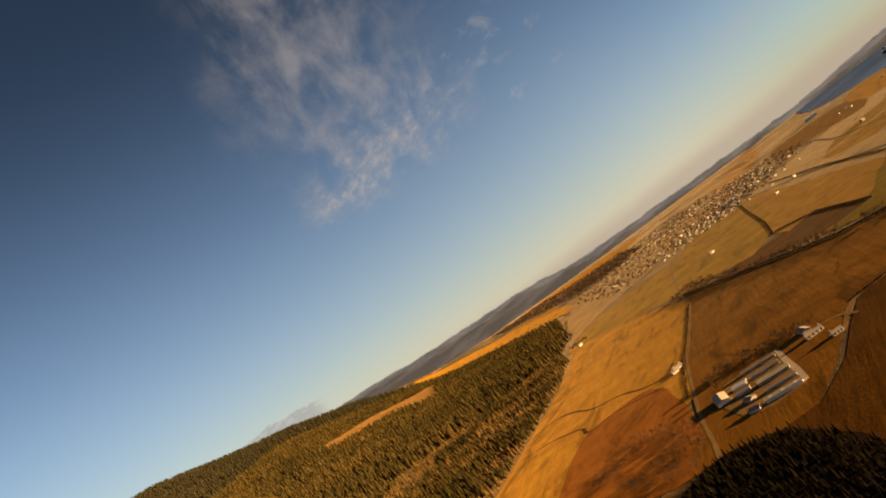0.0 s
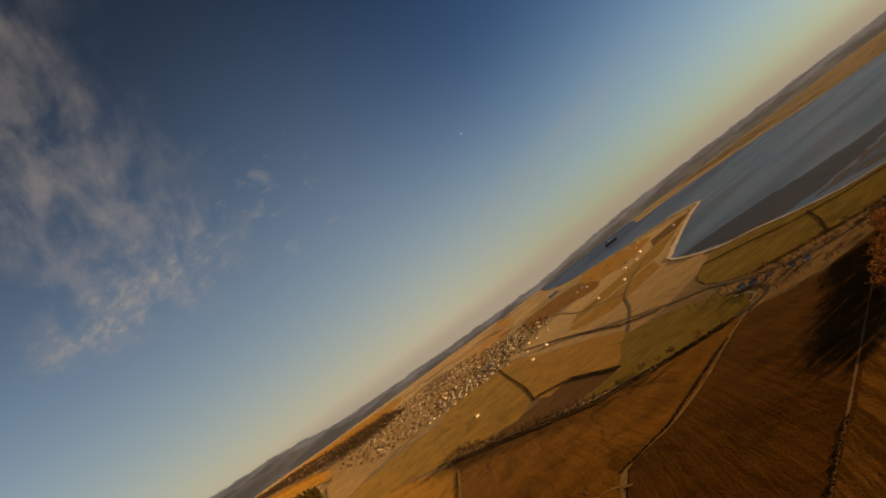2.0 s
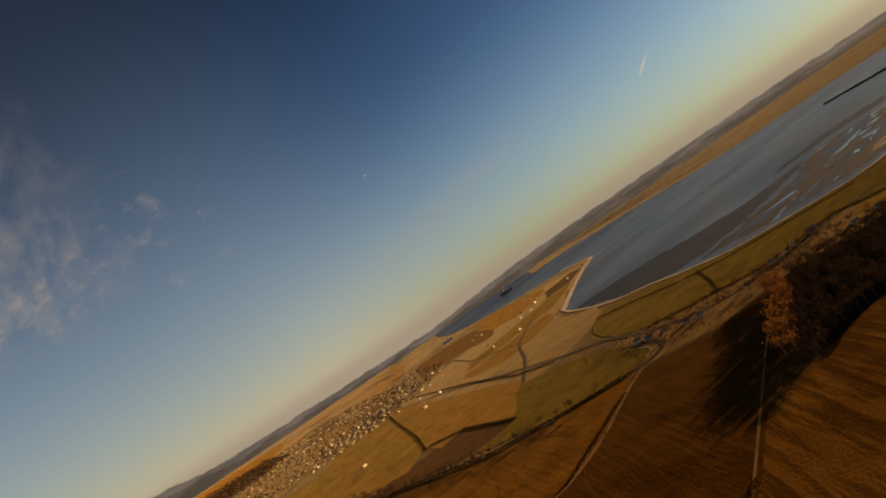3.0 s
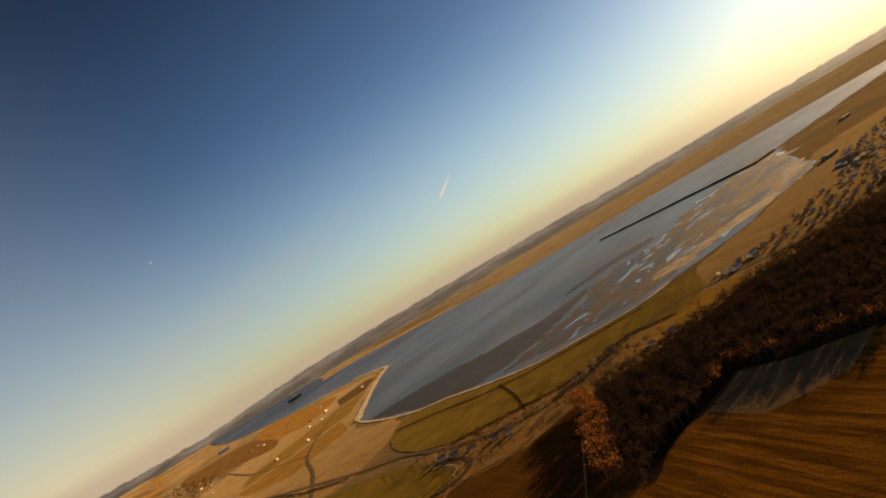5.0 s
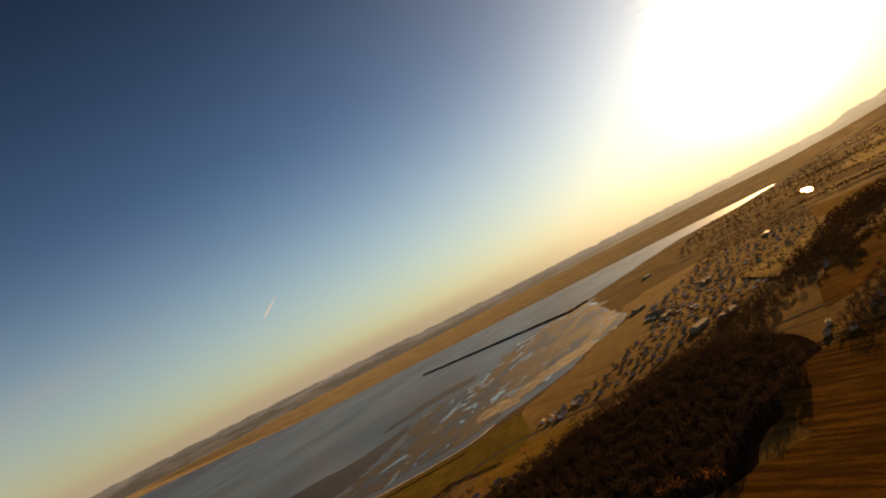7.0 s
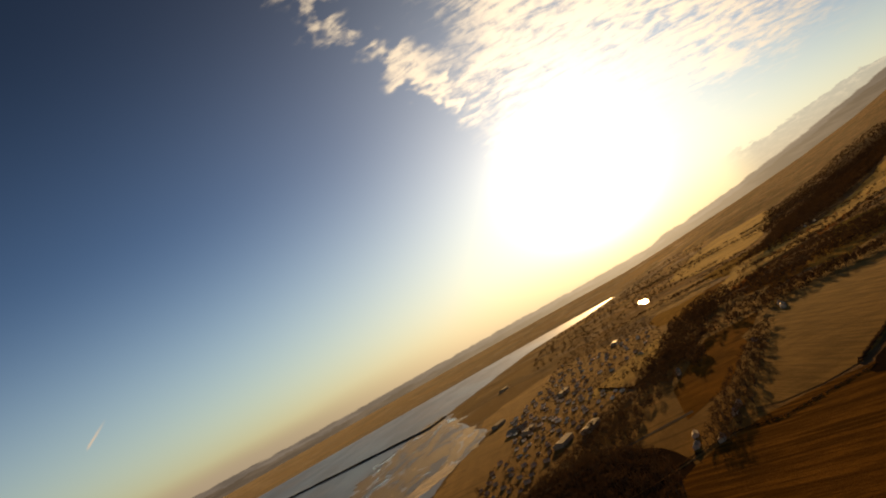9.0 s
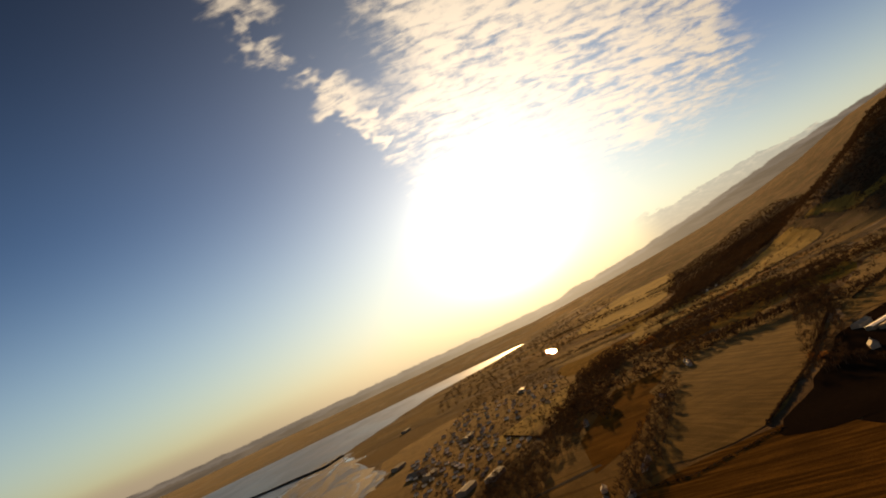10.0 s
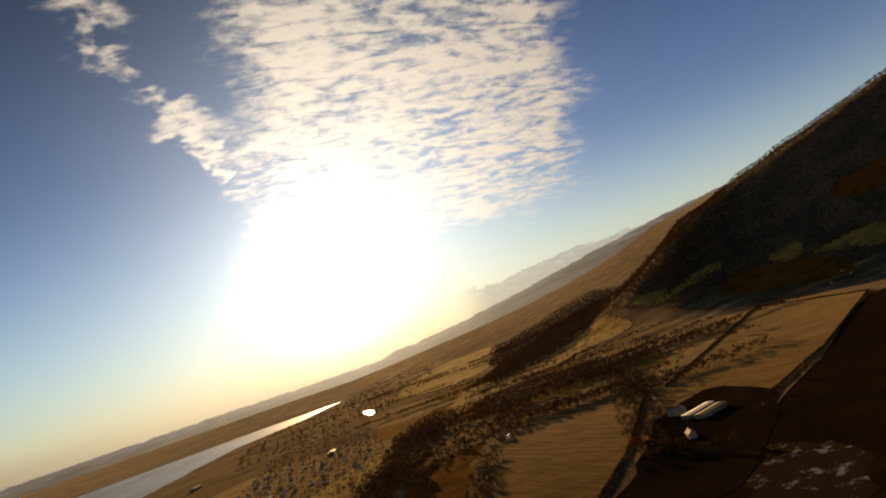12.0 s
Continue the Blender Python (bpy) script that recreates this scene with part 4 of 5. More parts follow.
# ================= trees =================
def conifer(rnd, tall):
    """Verts and faces of a spruce: a trunk and uneven tiers of drooping boughs."""
    vs, fs = [], []
    r = tall * 0.022
    for k in range(4):
        a = k * math.pi / 2
        vs += [(r * math.cos(a), r * math.sin(a), 0)]
    vs.append((0, 0, tall * 0.5))
    fs += [(k, (k + 1) % 4, 4) for k in range(4)]
    tiers = 4
    for i in range(tiers):
        z0 = tall * (0.12 + 0.2 * i)
        z1 = z0 + tall * (0.36 - 0.02 * i)
        w = tall * (0.21 - 0.043 * i) * rnd.uniform(0.85, 1.15)
        base, m = len(vs), 7
        turn = rnd.uniform(0, 1)
        for k in range(m):
            a = turn + 2 * math.pi * k / m
            q = w * (1.0 if k % 2 else 0.72) * rnd.uniform(0.85, 1.15)
            vs.append((q * math.cos(a), q * math.sin(a), z0 + rnd.uniform(-0.03, 0.03) * tall))
        vs.append((rnd.uniform(-0.02, 0.02) * tall, rnd.uniform(-0.02, 0.02) * tall, min(z1, tall)))
        fs += [(base + k, base + (k + 1) % m, base + m) for k in range(m)]
    return vs, fs


def broadleaf(rnd, tall, leaves=80, spread=0.36):
    """Verts and faces of a bare winter tree: trunk, limbs, and a crown of many small twig sprays. Returns the faces of wood and crown."""
    vs, wood, crown = [], [], []

    def limb(a, b, r0, r1):
        base = len(vs)
        d = (b - a).normalized()
        s = d.orthogonal().normalized()
        t = d.cross(s)
        for p, r in ((a, r0), (b, r1)):
            for k in range(4):
                q = p + r * (s * math.cos(k * math.pi / 2) + t * math.sin(k * math.pi / 2))
                vs.append(tuple(q))
        for k in range(4):
            wood.append((base + k, base + (k + 1) % 4, base + 4 + (k + 1) % 4, base + 4 + k))

    fork = Vector((rnd.uniform(-0.03, 0.03) * tall, rnd.uniform(-0.03, 0.03) * tall, tall * 0.36))
    limb(Vector((0, 0, -0.2)), fork, tall * 0.028, tall * 0.018)
    tips = []
    for k in range(6):
        a = k * 1.05 + rnd.uniform(-0.3, 0.3)
        q = spread * tall * rnd.uniform(0.45, 0.85)
        tip = Vector((q * math.cos(a), q * math.sin(a), tall * rnd.uniform(0.62, 0.9)))
        limb(fork, tip, tall * 0.014, tall * 0.004)
        tips.append(tip)
    for k in range(leaves):
        tip = rnd.choice(tips)
        c = tip * rnd.uniform(0.72, 1.0) + Vector((rnd.gauss(0, 0.085), rnd.gauss(0, 0.085), rnd.gauss(0.02, 0.075))) * tall
        c.z = min(max(c.z, tall * 0.3), tall)
        out = (c - Vector((0, 0, tall * 0.4))).normalized() + Vector((rnd.uniform(-0.6, 0.6), rnd.uniform(-0.6, 0.6), rnd.uniform(-0.1, 0.8)))
        out.normalize()
        side = out.orthogonal().normalized()
        side.rotate(Matrix.Rotation(rnd.uniform(0, 6.28), 3, out))
        s = tall * rnd.uniform(0.028, 0.056)
        base = len(vs)
        vs.extend([tuple(c - side * s * 0.5 - out * s * 0.4), tuple(c + side * s * 0.5 - out * s * 0.3), tuple(c + out * s * 1.1 + side * s * 0.2), tuple(c + out * s * 0.7 - side * s * 0.5)])
        crown.append((base, base + 1, base + 2, base + 3))
    return vs, wood, crown


def spots(outline, gap, rnd, ragged=0.0):
    """Uneven planting inside an outline."""
    xs, ys = [p[0] for p in outline], [p[1] for p in outline]
    out = []
    y = min(ys)
    while y < max(ys):
        x = min(xs)
        while x < max(xs):
            px, py = x + rnd.uniform(-0.45, 0.45) * gap, y + rnd.uniform(-0.45, 0.45) * gap
            if inside(px, py, outline) and (not ragged or noise.noise(Vector((px / 45, py / 45, 1.7))) > -ragged):
                out.append((px, py))
            x += gap
        y += gap
    return out


def planted(name, places, protos, mats, heights, rnd, label, category):
    """One joined wood: turned and scaled copies of a few tree shapes, in one mesh."""
    V, F, M, base = [], [], [], 0
    for x, y in places:
        vs, groups = rnd.choice(protos)
        s, a = rnd.uniform(*heights), rnd.uniform(0, 6.283)
        c, d = math.cos(a) * s, math.sin(a) * s
        arr = np.asarray(vs)
        z = rise(x, y)
        V.append(np.stack([arr[:, 0] * c - arr[:, 1] * d + x, arr[:, 0] * d + arr[:, 1] * c + y, arr[:, 2] * s + z], 1))
        for k, faces in enumerate(groups):
            F.extend([tuple(base + q for q in f) for f in faces])
            M.extend([k] * len(faces))
        base += len(vs)
    me = bpy.data.meshes.new(name)
    me.from_pydata(np.concatenate(V).tolist(), [], F)
    for mt in mats:
        me.materials.append(mt)
    me.polygons.foreach_set("material_index", M)
    return tagged(new(name, me), label, category, kind="stuff")


rnd = random.Random(5)
SPRUCES = []
for _ in range(6):
    v, f = conifer(rnd, 1.0)
    SPRUCES.append((v, [f]))
BROADS = []
for _ in range(6):
    v, w, c = broadleaf(rnd, 1.0, 95)
    BROADS.append((v, [w, c]))


FAR_TREES = []
for _ in range(6):
    v, w, c = broadleaf(rnd, 1.0, 26, 0.42)
    v = np.array(v)
    for f in c:
        v[list(f)] = v[list(f)].mean(axis=0) + (v[list(f)] - v[list(f)].mean(axis=0)) * 2.3
    FAR_TREES.append((v.tolist(), [w[:4], c]))
FAR_SPRUCES = []
for _ in range(5):
    v, f = conifer(rnd, 1.0)
    FAR_SPRUCES.append(([(x * 1.25, y * 1.25, z) for x, y, z in v], [f[4:]]))


PLANTATION = [(-480, 60), (-515, 132), (-756, 415), (-915, 570), (-1100, 690), (-1200, 500), (-1150, 150), (-900, -60), (-650, -60)]
FAR_FOREST = [(-1100, 690), (-1237, 832), (-1600, 1100), (-1841, 1270), (-2300, 1340), (-2700, 1340), (-3400, 1330), (-3300, 500), (-2400, 0), (-1300, -100), (-1150, 150), (-1200, 500)]
sheet("floor_sheet", smooth_outline(PLANTATION, 2, 0.2, 61), 0.33, ROUGH, "brown needle-covered forest floor", "ground")


def grove(name, outline, gap, protos, mats, heights, label, ragged=0.0, pick=None):
    where = spots(outline, gap, rnd, ragged)
    if pick:
        where = [p for p in where if pick(p)]
    return planted(name, where, protos, mats, heights, rnd, label, "wood")


def is_larch(p):
    return noise.noise(Vector((p[0] / 110, p[1] / 110, 9.0))) > 0.08


grove("conifer_plantation", PLANTATION, 8.0, SPRUCES, [NEEDLES], (9, 15), "dark green conifer plantation on a gentle slope", 0.6, lambda p: not is_larch(p))
grove("larch_plantation", PLANTATION, 8.5, SPRUCES, [LARCH], (8, 13), "golden brown larches among the conifers", 0.6, is_larch)
grove("conifer_plantation", FAR_FOREST, 15, FAR_SPRUCES, [NEEDLES], (15, 24), "dark conifer forest climbing the hill", 0.7, lambda p: not inside(*p, CLEARING))
CREST_FOREST = [(-3400, 1330), (-4300, 1250), (-4560, 300), (-4500, -500), (-2400, -500), (-2400, 0), (-3300, 500)]
grove("conifer_plantation", CREST_FOREST, 24, FAR_SPRUCES, [HILL_SPRUCE], (22, 34), "dark conifer forest over the western hilltop", 0.8)
WEST_WOOD = [(-1847, 1833), (-1890, 1690), (-2222, 1650), (-3006, 1815), (-3643, 2053), (-3144, 2188), (-2426, 2267)]
grove("bare_wood", WEST_WOOD, 20, FAR_TREES, [BARK, BARE], (12, 20), "dark wood between golden fields on the slope", 0.5)
WOOD = [(-6, 440), (8, 535), (60, 548), (140, 575), (210, 612), (300, 630), (345, 600), (350, 540), (320, 470), (270, 410), (211, 396), (160, 356), (111, 386), (87, 416), (50, 378), (22, 352), (2, 314), (-12, 322)]
grove("bare_wood", WOOD, 7.1, BROADS, [BARK, BARE], (9, 14), "dark bare deciduous wood above the shore", 0.7)
WOOD_EAST = [(300, 630), (400, 690), (520, 735), (640, 790), (720, 835), (640, 725), (515, 643), (434, 615), (370, 560), (345, 540)]
grove("bare_wood", WOOD_EAST, 8, BROADS, [BARK, BARE], (7, 11), "dark brown wood between the town and the fields", 0.35)
EDGE = [(50, 376), (88, 414), (112, 384), (160, 354), (165, 362), (115, 398), (90, 430), (44, 390)]
grove("russet_wood_edge", EDGE, 6.5, BROADS, [BARK, RUSSET], (7, 11), "russet young trees along the edge of the wood")
BELT = [(-14, 535), (4, 535), (0, 430), (-6, 340), (-20, 340), (-16, 430)]
grove("tree_belt", BELT, 6, BROADS, [BARK, RUSSET], (11, 15), "russet belt of bare trees between fields")
ROW_STRIP = [(347, 465), (420, 512), (532, 570), (627, 622), (655, 605), (591, 574), (483, 506), (388, 452), (334, 430)]
grove("bare_wood", ROW_STRIP, 8, BROADS, [BARK, BARE], (7, 11), "narrow bare wood between two fields", 0.5)
FIELD_STRIP = [(1090, 680), (1135, 650), (780, 470), (545, 375), (520, 400), (740, 505)]
grove("bare_wood", FIELD_STRIP, 9, BROADS, [BARK, BARE], (7, 11), "bare strip wood along a lane", 0.5)
HILL_WOOD = [(1233, 1090), (1500, 1200), (1853, 1368), (2430, 1500), (2700, 1350), (2490, 1200), (2000, 1090), (1600, 1060)]
grove("hill_wood", HILL_WOOD, 14, FAR_TREES, [BARK, BARE], (14, 22), "dark wood along the foot of the hills", 0.6)
MID_WOOD = [(900, 640), (1040, 680), (1400, 740), (1420, 700), (1150, 640), (1040, 628)]
grove("bare_wood", MID_WOOD, 11, BROADS, [BARK, BARE], (6, 9), "bare wood behind the striped field", 0.5)
RIDGE_WOOD = [(r * math.sin(radians(a)), r * math.cos(radians(a))) for r, a in ((1700, 66), (2300, 63), (2420, 70), (2400, 80), (2380, 92), (1560, 96), (1560, 84), (1600, 74))]
THIN = []
for _ in range(5):
    v, w, c = broadleaf(rnd, 1.0, 60)
    THIN.append((v, [w, c]))
HILL_GAPS = [f[2] for f in HILL_FIELDS[:8]]


def unfenced(p):
    return not any(inside(*p, g) for g in HILL_GAPS)


grove("ridge_wood", RIDGE_WOOD, 13, FAR_TREES, [BARK, BARE], (8, 13), "dark bare wood over the ridge", 0.7, unfenced)
LOWER_WOOD = [(1855, 1452), (2427, 1819), (2760, 1722), (3100, 1600), (2500, 1050), (2300, 640), (1861, 600), (1803, 439), (1742, 465), (1740, 628), (1700, 747), (1816, 925), (1902, 1062), (1796, 1202), (1569, 1186)]
grove("hill_wood", LOWER_WOOD, 17, FAR_TREES, [BARK, BARE], (10, 17), "broad dark wood on the lower slopes", 0.7, unfenced)
BELT_WOOD = [(842, 966), (960, 1020), (1049, 1050), (1047, 960), (1140, 880), (1229, 749), (1146, 680), (1030, 660), (900, 770), (786, 900)]
grove("bare_wood", BELT_WOOD, 10, FAR_TREES, [BARK, BARE], (8, 12), "dark wood behind the striped field", 0.45)
NOOK_WOOD = [(569, 762), (660, 818), (797, 924), (978, 990), (900, 890), (832, 833), (730, 790), (622, 748), (552, 691)]
grove("bare_wood", NOOK_WOOD, 9, FAR_TREES, [BARK, BARE], (8, 12), "dark wood beside the yellow-green field", 0.6)
COPSE = [(545, 640), (600, 720), (640, 755), (668, 748), (620, 690), (580, 652)]
grove("bare_wood", COPSE, 8, FAR_TREES, [BARK, BARE], (9, 13), "small dark copse among the fields", 0.6)
SLOPE_TREES = [(900, 900), (1130, 1060), (1700, 1060), (2300, 1250), (2600, 1050), (1800, 850), (1400, 740), (1100, 640), (960, 720)]
grove("slope_trees", SLOPE_TREES, 40, THIN, [BARK, BARE], (8, 14), "scattered bare trees and scrub on rough grassland", 0.25)
FOOT_WOOD = [(1750, 760), (2300, 900), (2500, 760), (2000, 560), (1650, 520), (1600, 620)]
grove("hill_wood", FOOT_WOOD, 15, FAR_TREES, [BARK, BARE], (10, 16), "dark wood at the foot of the ridge", 0.5)
strips = random.Random(5)
STRIP_SPOTS = []
for _ in range(58):
    r, a = strips.uniform(980, 2900), strips.uniform(43, 66)
    cx, cy = r * math.sin(radians(a)), r * math.cos(radians(a))
    if a > 58 and r > 1450:
        continue
    turn, half, wide = radians(strips.uniform(118, 168)), strips.uniform(60, 190), strips.uniform(7, 20)
    ux, uy = math.sin(turn), math.cos(turn)
    box = [(cx + p * ux * half - q * uy * wide, cy + p * uy * half + q * ux * wide) for p, q in ((-1, -1), (1, -1), (1, 1), (-1, 1))]
    STRIP_SPOTS.append(smooth_outline(box, 3, 0.2, 7))
for box in STRIP_SPOTS:
    grove("strip_wood", box, 11, FAR_TREES, [BARK, BARE], (7, 13), "narrow dark strip of bare trees between fields", 0.4)
SHED_TREES = [(-300, 234), (-270, 250), (-245, 266), (-222, 280), (-214, 268), (-228, 254), (-246, 243), (-268, 232), (-290, 222)]
grove("tree_belt", SHED_TREES, 3.6, BROADS, [BARK, BARE], (3, 5), "dark bare trees sheltering the farm sheds", 0.3)
HEDGE_TREES = [(-661, 604), (-640, 650), (-560, 610), (-479, 562), (-384, 530), (-300, 500), (-240, 482), (-240, 470), (-370, 508), (-522, 540)]
grove("tree_belt", HEDGE_TREES, 7, THIN, [BARK, BARE], (5, 9), "dark bare trees along the field boundary", 0.3)
TOWN_TREES = [(190, 690), (240, 715), (330, 790), (420, 870), (560, 1050), (760, 1250), (980, 1500), (1200, 1500), (1000, 1150), (760, 890), (640, 850), (520, 745), (400, 700), (300, 640)]
grove("town_trees", TOWN_TREES, 17, FAR_TREES, [BARK, BARE], (5, 9), "bare garden trees among the houses", 0.25)
HEAD_SCRUB = [(900, 1500), (1150, 1900), (1600, 2350), (2100, 2480), (2700, 2900), (2600, 2300), (1900, 1750), (1300, 1450)]
grove("scrub", HEAD_SCRUB, 30, FAR_TREES, [BARK, BARE], (8, 16), "scattered scrub on the low headland", 0.1)
VILLAGE = [(r * math.sin(radians(a)), r * math.cos(radians(a))) for r, a in ((1640, -50), (1640, -33), (2300, -30), (3000, -33), (3200, -42), (3000, -52), (2200, -53))]
grove("village_trees", VILLAGE, 30, FAR_TREES, [BARK, BARE], (9, 15), "dark bare trees among the village houses", 0.25)
SHORE_SCRUB = [(-240, 640), (-145, 638), (-20, 614), (30, 640), (66, 668), (80, 650), (50, 615), (70, 585), (0, 545), (-64, 505), (-140, 515), (-150, 570)]
grove("scrub", SHORE_SCRUB, 8, THIN, [BARK, RUSSET], (2, 5), "russet scrub and bramble along the shore road", 0.1)
grove("scrub", SHORE_SCRUB, 12, THIN, [BARK, BARE], (4, 8), "dark bare bushes along the shore road", 0.2)
HOLLOW = [(-330, 124), (-322, 178), (-265, 177), (-215, 132), (-206, 102), (-249, 96), (-325, 112)]
grove("scrub", HOLLOW, 4.6, THIN, [BARK, BARE], (2, 5), "dark scrub in the bracken hollow", 0.05)
GULLY = [(-330, 175), (-262, 172), (-215, 132), (-256, 122), (-314, 118), (-370, 150)]
grove("scrub", GULLY, 8, BROADS, [BARK, RUSSET], (3, 7), "russet scrub in a shallow gully", 0.2)


# black sheet and near-black trees added to imitate a cast shadow
SHADOW_PATCH = [(-203, 108), (-186, 124), (-160, 131), (-125, 119), (-94, 103), (-50, 60), (-100, 0), (-190, 60)]
sheet("floor_sheet", smooth_outline(SHADOW_PATCH, 2, 0.2, 62), 0.34, SHADE_DARK, "black sheet standing in for a cast shadow below the farm", "ground")
grove("shadow_conifers", SHADOW_PATCH, 3.4, SPRUCES, [SHADOW_SPRUCE], (3, 6), "near-black conifers added in place of a cast shadow below the farm", 0.7)


# ================= single trees =================
def part(name, mesh, parent, label=""):
    ob = new(name, mesh)
    ob.parent = parent
    return tagged(ob, label)


def raw_mesh(name, verts, faces, mat):
    me = bpy.data.meshes.new(name)
    me.from_pydata([tuple(v) for v in verts], [], [tuple(f) for f in faces])
    me.materials.append(mat)
    return me


def compact(verts, faces):
    """Only the corners that the faces use."""
    used = sorted({q for f in faces for q in f})
    where = {q: i for i, q in enumerate(used)}
    return [verts[q] for q in used], [tuple(where[q] for q in f) for f in faces]


TREES = []
for k in range(5):
    v, w, c = broadleaf(rnd, 1.0, 150, 0.4)
    tree = tagged(new("tree"), "bare brown deciduous tree standing in a hedgerow", "tree", "hedgerow trees")
    part("trunk", raw_mesh("trunk", *compact(v, w), BARK), tree)
    part("crown", raw_mesh("crown", *compact(v, c), RUSSET if k == 4 else BARE), tree)
    TREES.append(tree)


def stand(kinds, x, y, size):
    """Another tree of one of these kinds at a place."""
    t = copy_thing(rnd.choice(kinds), pose(x, y, rise(x, y) - 0.05, 0, 0, rnd.uniform(0, 360)))
    t.scale = (size * rnd.uniform(0.9, 1.2), size * rnd.uniform(0.9, 1.2), size)
    return t


def tree_line(pts, gap, low, high, spread=4.0):
    for (x0, y0), (x1, y1) in zip(pts, pts[1:]):
        m = max(int(math.hypot(x1 - x0, y1 - y0) / gap), 1)
        for i in range(m):
            t = (i + rnd.uniform(0.1, 0.9)) / m
            stand(TREES, x0 + (x1 - x0) * t + rnd.uniform(-spread, spread), y0 + (y1 - y0) * t + rnd.uniform(-spread, spread), rnd.uniform(low, high))


tree_line([(-637, 634), (-500, 560), (-420, 525), (-300, 484)], 11, 6, 11)
tree_line([(-292, 232), (-262, 240), (-247, 258), (-236, 276)], 8, 6, 10)
tree_line([(-262, 205), (-275, 214)], 6, 6, 9)
tree_line([(-1010, 660), (-985, 680)], 6, 10, 14)
tree_line([(-300, 484), (-214, 488), (-144, 500)], 22, 4, 8)
tree_line([(-145, 600), (-97, 600), (-40, 608), (-15, 600), (24, 615), (64, 640)], 9, 5, 9, 6)
tree_line([(-60, 560), (-10, 560), (40, 600), (90, 590)], 9, 5, 10, 8)
tree_line([(126, 605), (131, 607)], 3, 11, 13, 2)
tree_line([(640, 730), (690, 740)], 8, 10, 14, 6)
tree_line([(811, 880), (948, 900), (1081, 865), (1116, 820), (1300, 860), (1466, 872)], 15, 9, 14, 10)
tree_line([(841, 852), (996, 882), (1099, 846), (1284, 855)], 14, 9, 14, 10)
tree_line([(1150, 960), (1350, 950), (1600, 930)], 24, 9, 14, 25)
tree_line([(586, 425), (560, 390), (545, 352), (540, 318)], 7, 7, 12, 6)
tree_line([(620, 330), (680, 318), (760, 302)], 14, 4, 8, 4)
tree_line([(870, 512), (1150, 520), (1420, 500)], 20, 4, 7, 3)
for k, tree in enumerate(TREES):
    tree.matrix_basis = pose(-300 + 31 * k, 484 + 2 * k, 0, 0, 0, 40 * k)
    tree.scale = (8 + k, 8 + k, 8 + k)


def hedge(pts, tall, label="low brown hedge between fields"):
    V, F = [], []
    for (x0, y0), (x1, y1) in zip(pts, pts[1:]):
        m = max(int(math.hypot(x1 - x0, y1 - y0) / 2.2), 1)
        for i in range(m):
            t = i / m
            for _ in range(6):
                c = Vector((x0 + (x1 - x0) * t + rnd.uniform(-1.2, 1.2), y0 + (y1 - y0) * t + rnd.uniform(-1.2, 1.2), tall * rnd.uniform(0.15, 0.75)))
                a = Vector((rnd.gauss(0, 1), rnd.gauss(0, 1), rnd.gauss(0, 0.6))).normalized() * tall * 0.5
                b = Vector((rnd.gauss(0, 1), rnd.gauss(0, 1), 1.2)).normalized() * tall * 0.4
                n0 = len(V)
                V.extend([c - a - b * 0.6, c + a - b * 0.4, c + a * 0.6 + b, c - a * 0.7 + b * 0.8])
                F.append((n0, n0 + 1, n0 + 2, n0 + 3))
    return tagged(mesh_object("hedge", V, F, BARE), label, "hedge", "field hedges")


hedge([(-614, 596), (-428, 530), (-296, 484), (-214, 487), (-144, 499)], 2.5)
hedge([(-1120, 1495), (-880, 1180), (-596, 817), (-500, 683)], 1.5, "thin dark hedge across the golden fields")
hedge([(-968, 1436), (-622, 1090), (-394, 835), (-300, 760)], 1.6, "dark hedge along the country road")
hedge([(-300, 570), (-420, 668), (-500, 690)], 2.0)
hedge([(-143, 447), (-166, 323), (-192, 283)], 1.6, "low hedge along the farm lane")
hedge([(-548, 522), (-421, 360), (-374, 296), (-298, 210)], 1.2, "low hedge along the farm track")
hedge([(-43, 224), (-48, 185), (-60, 60)], 1.2, "low scrubby hedge along a path")
hedge([(-260, 900), (-178, 850), (-118, 800), (-45, 770), (106, 765)], 1.5, "low dark bank along the shore meadow")
hedge([(-143, 640), (-15, 612), (66, 668), (114, 640)], 1.8, "rough hedge beside the shore road")
hedge([(-90, 800), (-70, 700), (-60, 620)], 1.2, "thin fence line hedge in the meadow")
hedge([(450, 400), (575, 424), (798, 492), (1029, 626)], 2.5, "dark hedge between drilled fields")
hedge([(820, 474), (1461, 489)], 2.5, "dark hedge between drilled fields")
hedge([(680, 330), (857, 303), (1218, 284), (1403, 483)], 2.5, "dark hedge at the edge of the moor")
hedge([(240, 505), (300, 475), (359, 453), (377, 416), (440, 381)], 1.6, "low hedge along the farm track")
hedge([(583, 869), (540, 745), (650, 770)], 2.5, "hedge round the yellow-green field")


# ================= buildings =================
def slab(a, b, c, d, thick):
    """Corners and faces of a thin board over four corners."""
    n = (b - a).cross(c - a).normalized() * thick
    vs = [a, b, c, d, a + n, b + n, c + n, d + n]
    return vs, [(3, 2, 1, 0), (4, 5, 6, 7), (0, 1, 5, 4), (1, 2, 6, 5), (2, 3, 7, 6), (3, 0, 4, 7)]


def brick_box(x0, x1, y0, y1, z0, z1):
    vs = [Vector((x, y, z)) for z in (z0, z1) for x, y in ((x0, y0), (x1, y0), (x1, y1), (x0, y1))]
    return vs, [(3, 2, 1, 0), (4, 5, 6, 7), (0, 1, 5, 4), (1, 2, 6, 5), (2, 3, 7, 6), (3, 0, 4, 7)]


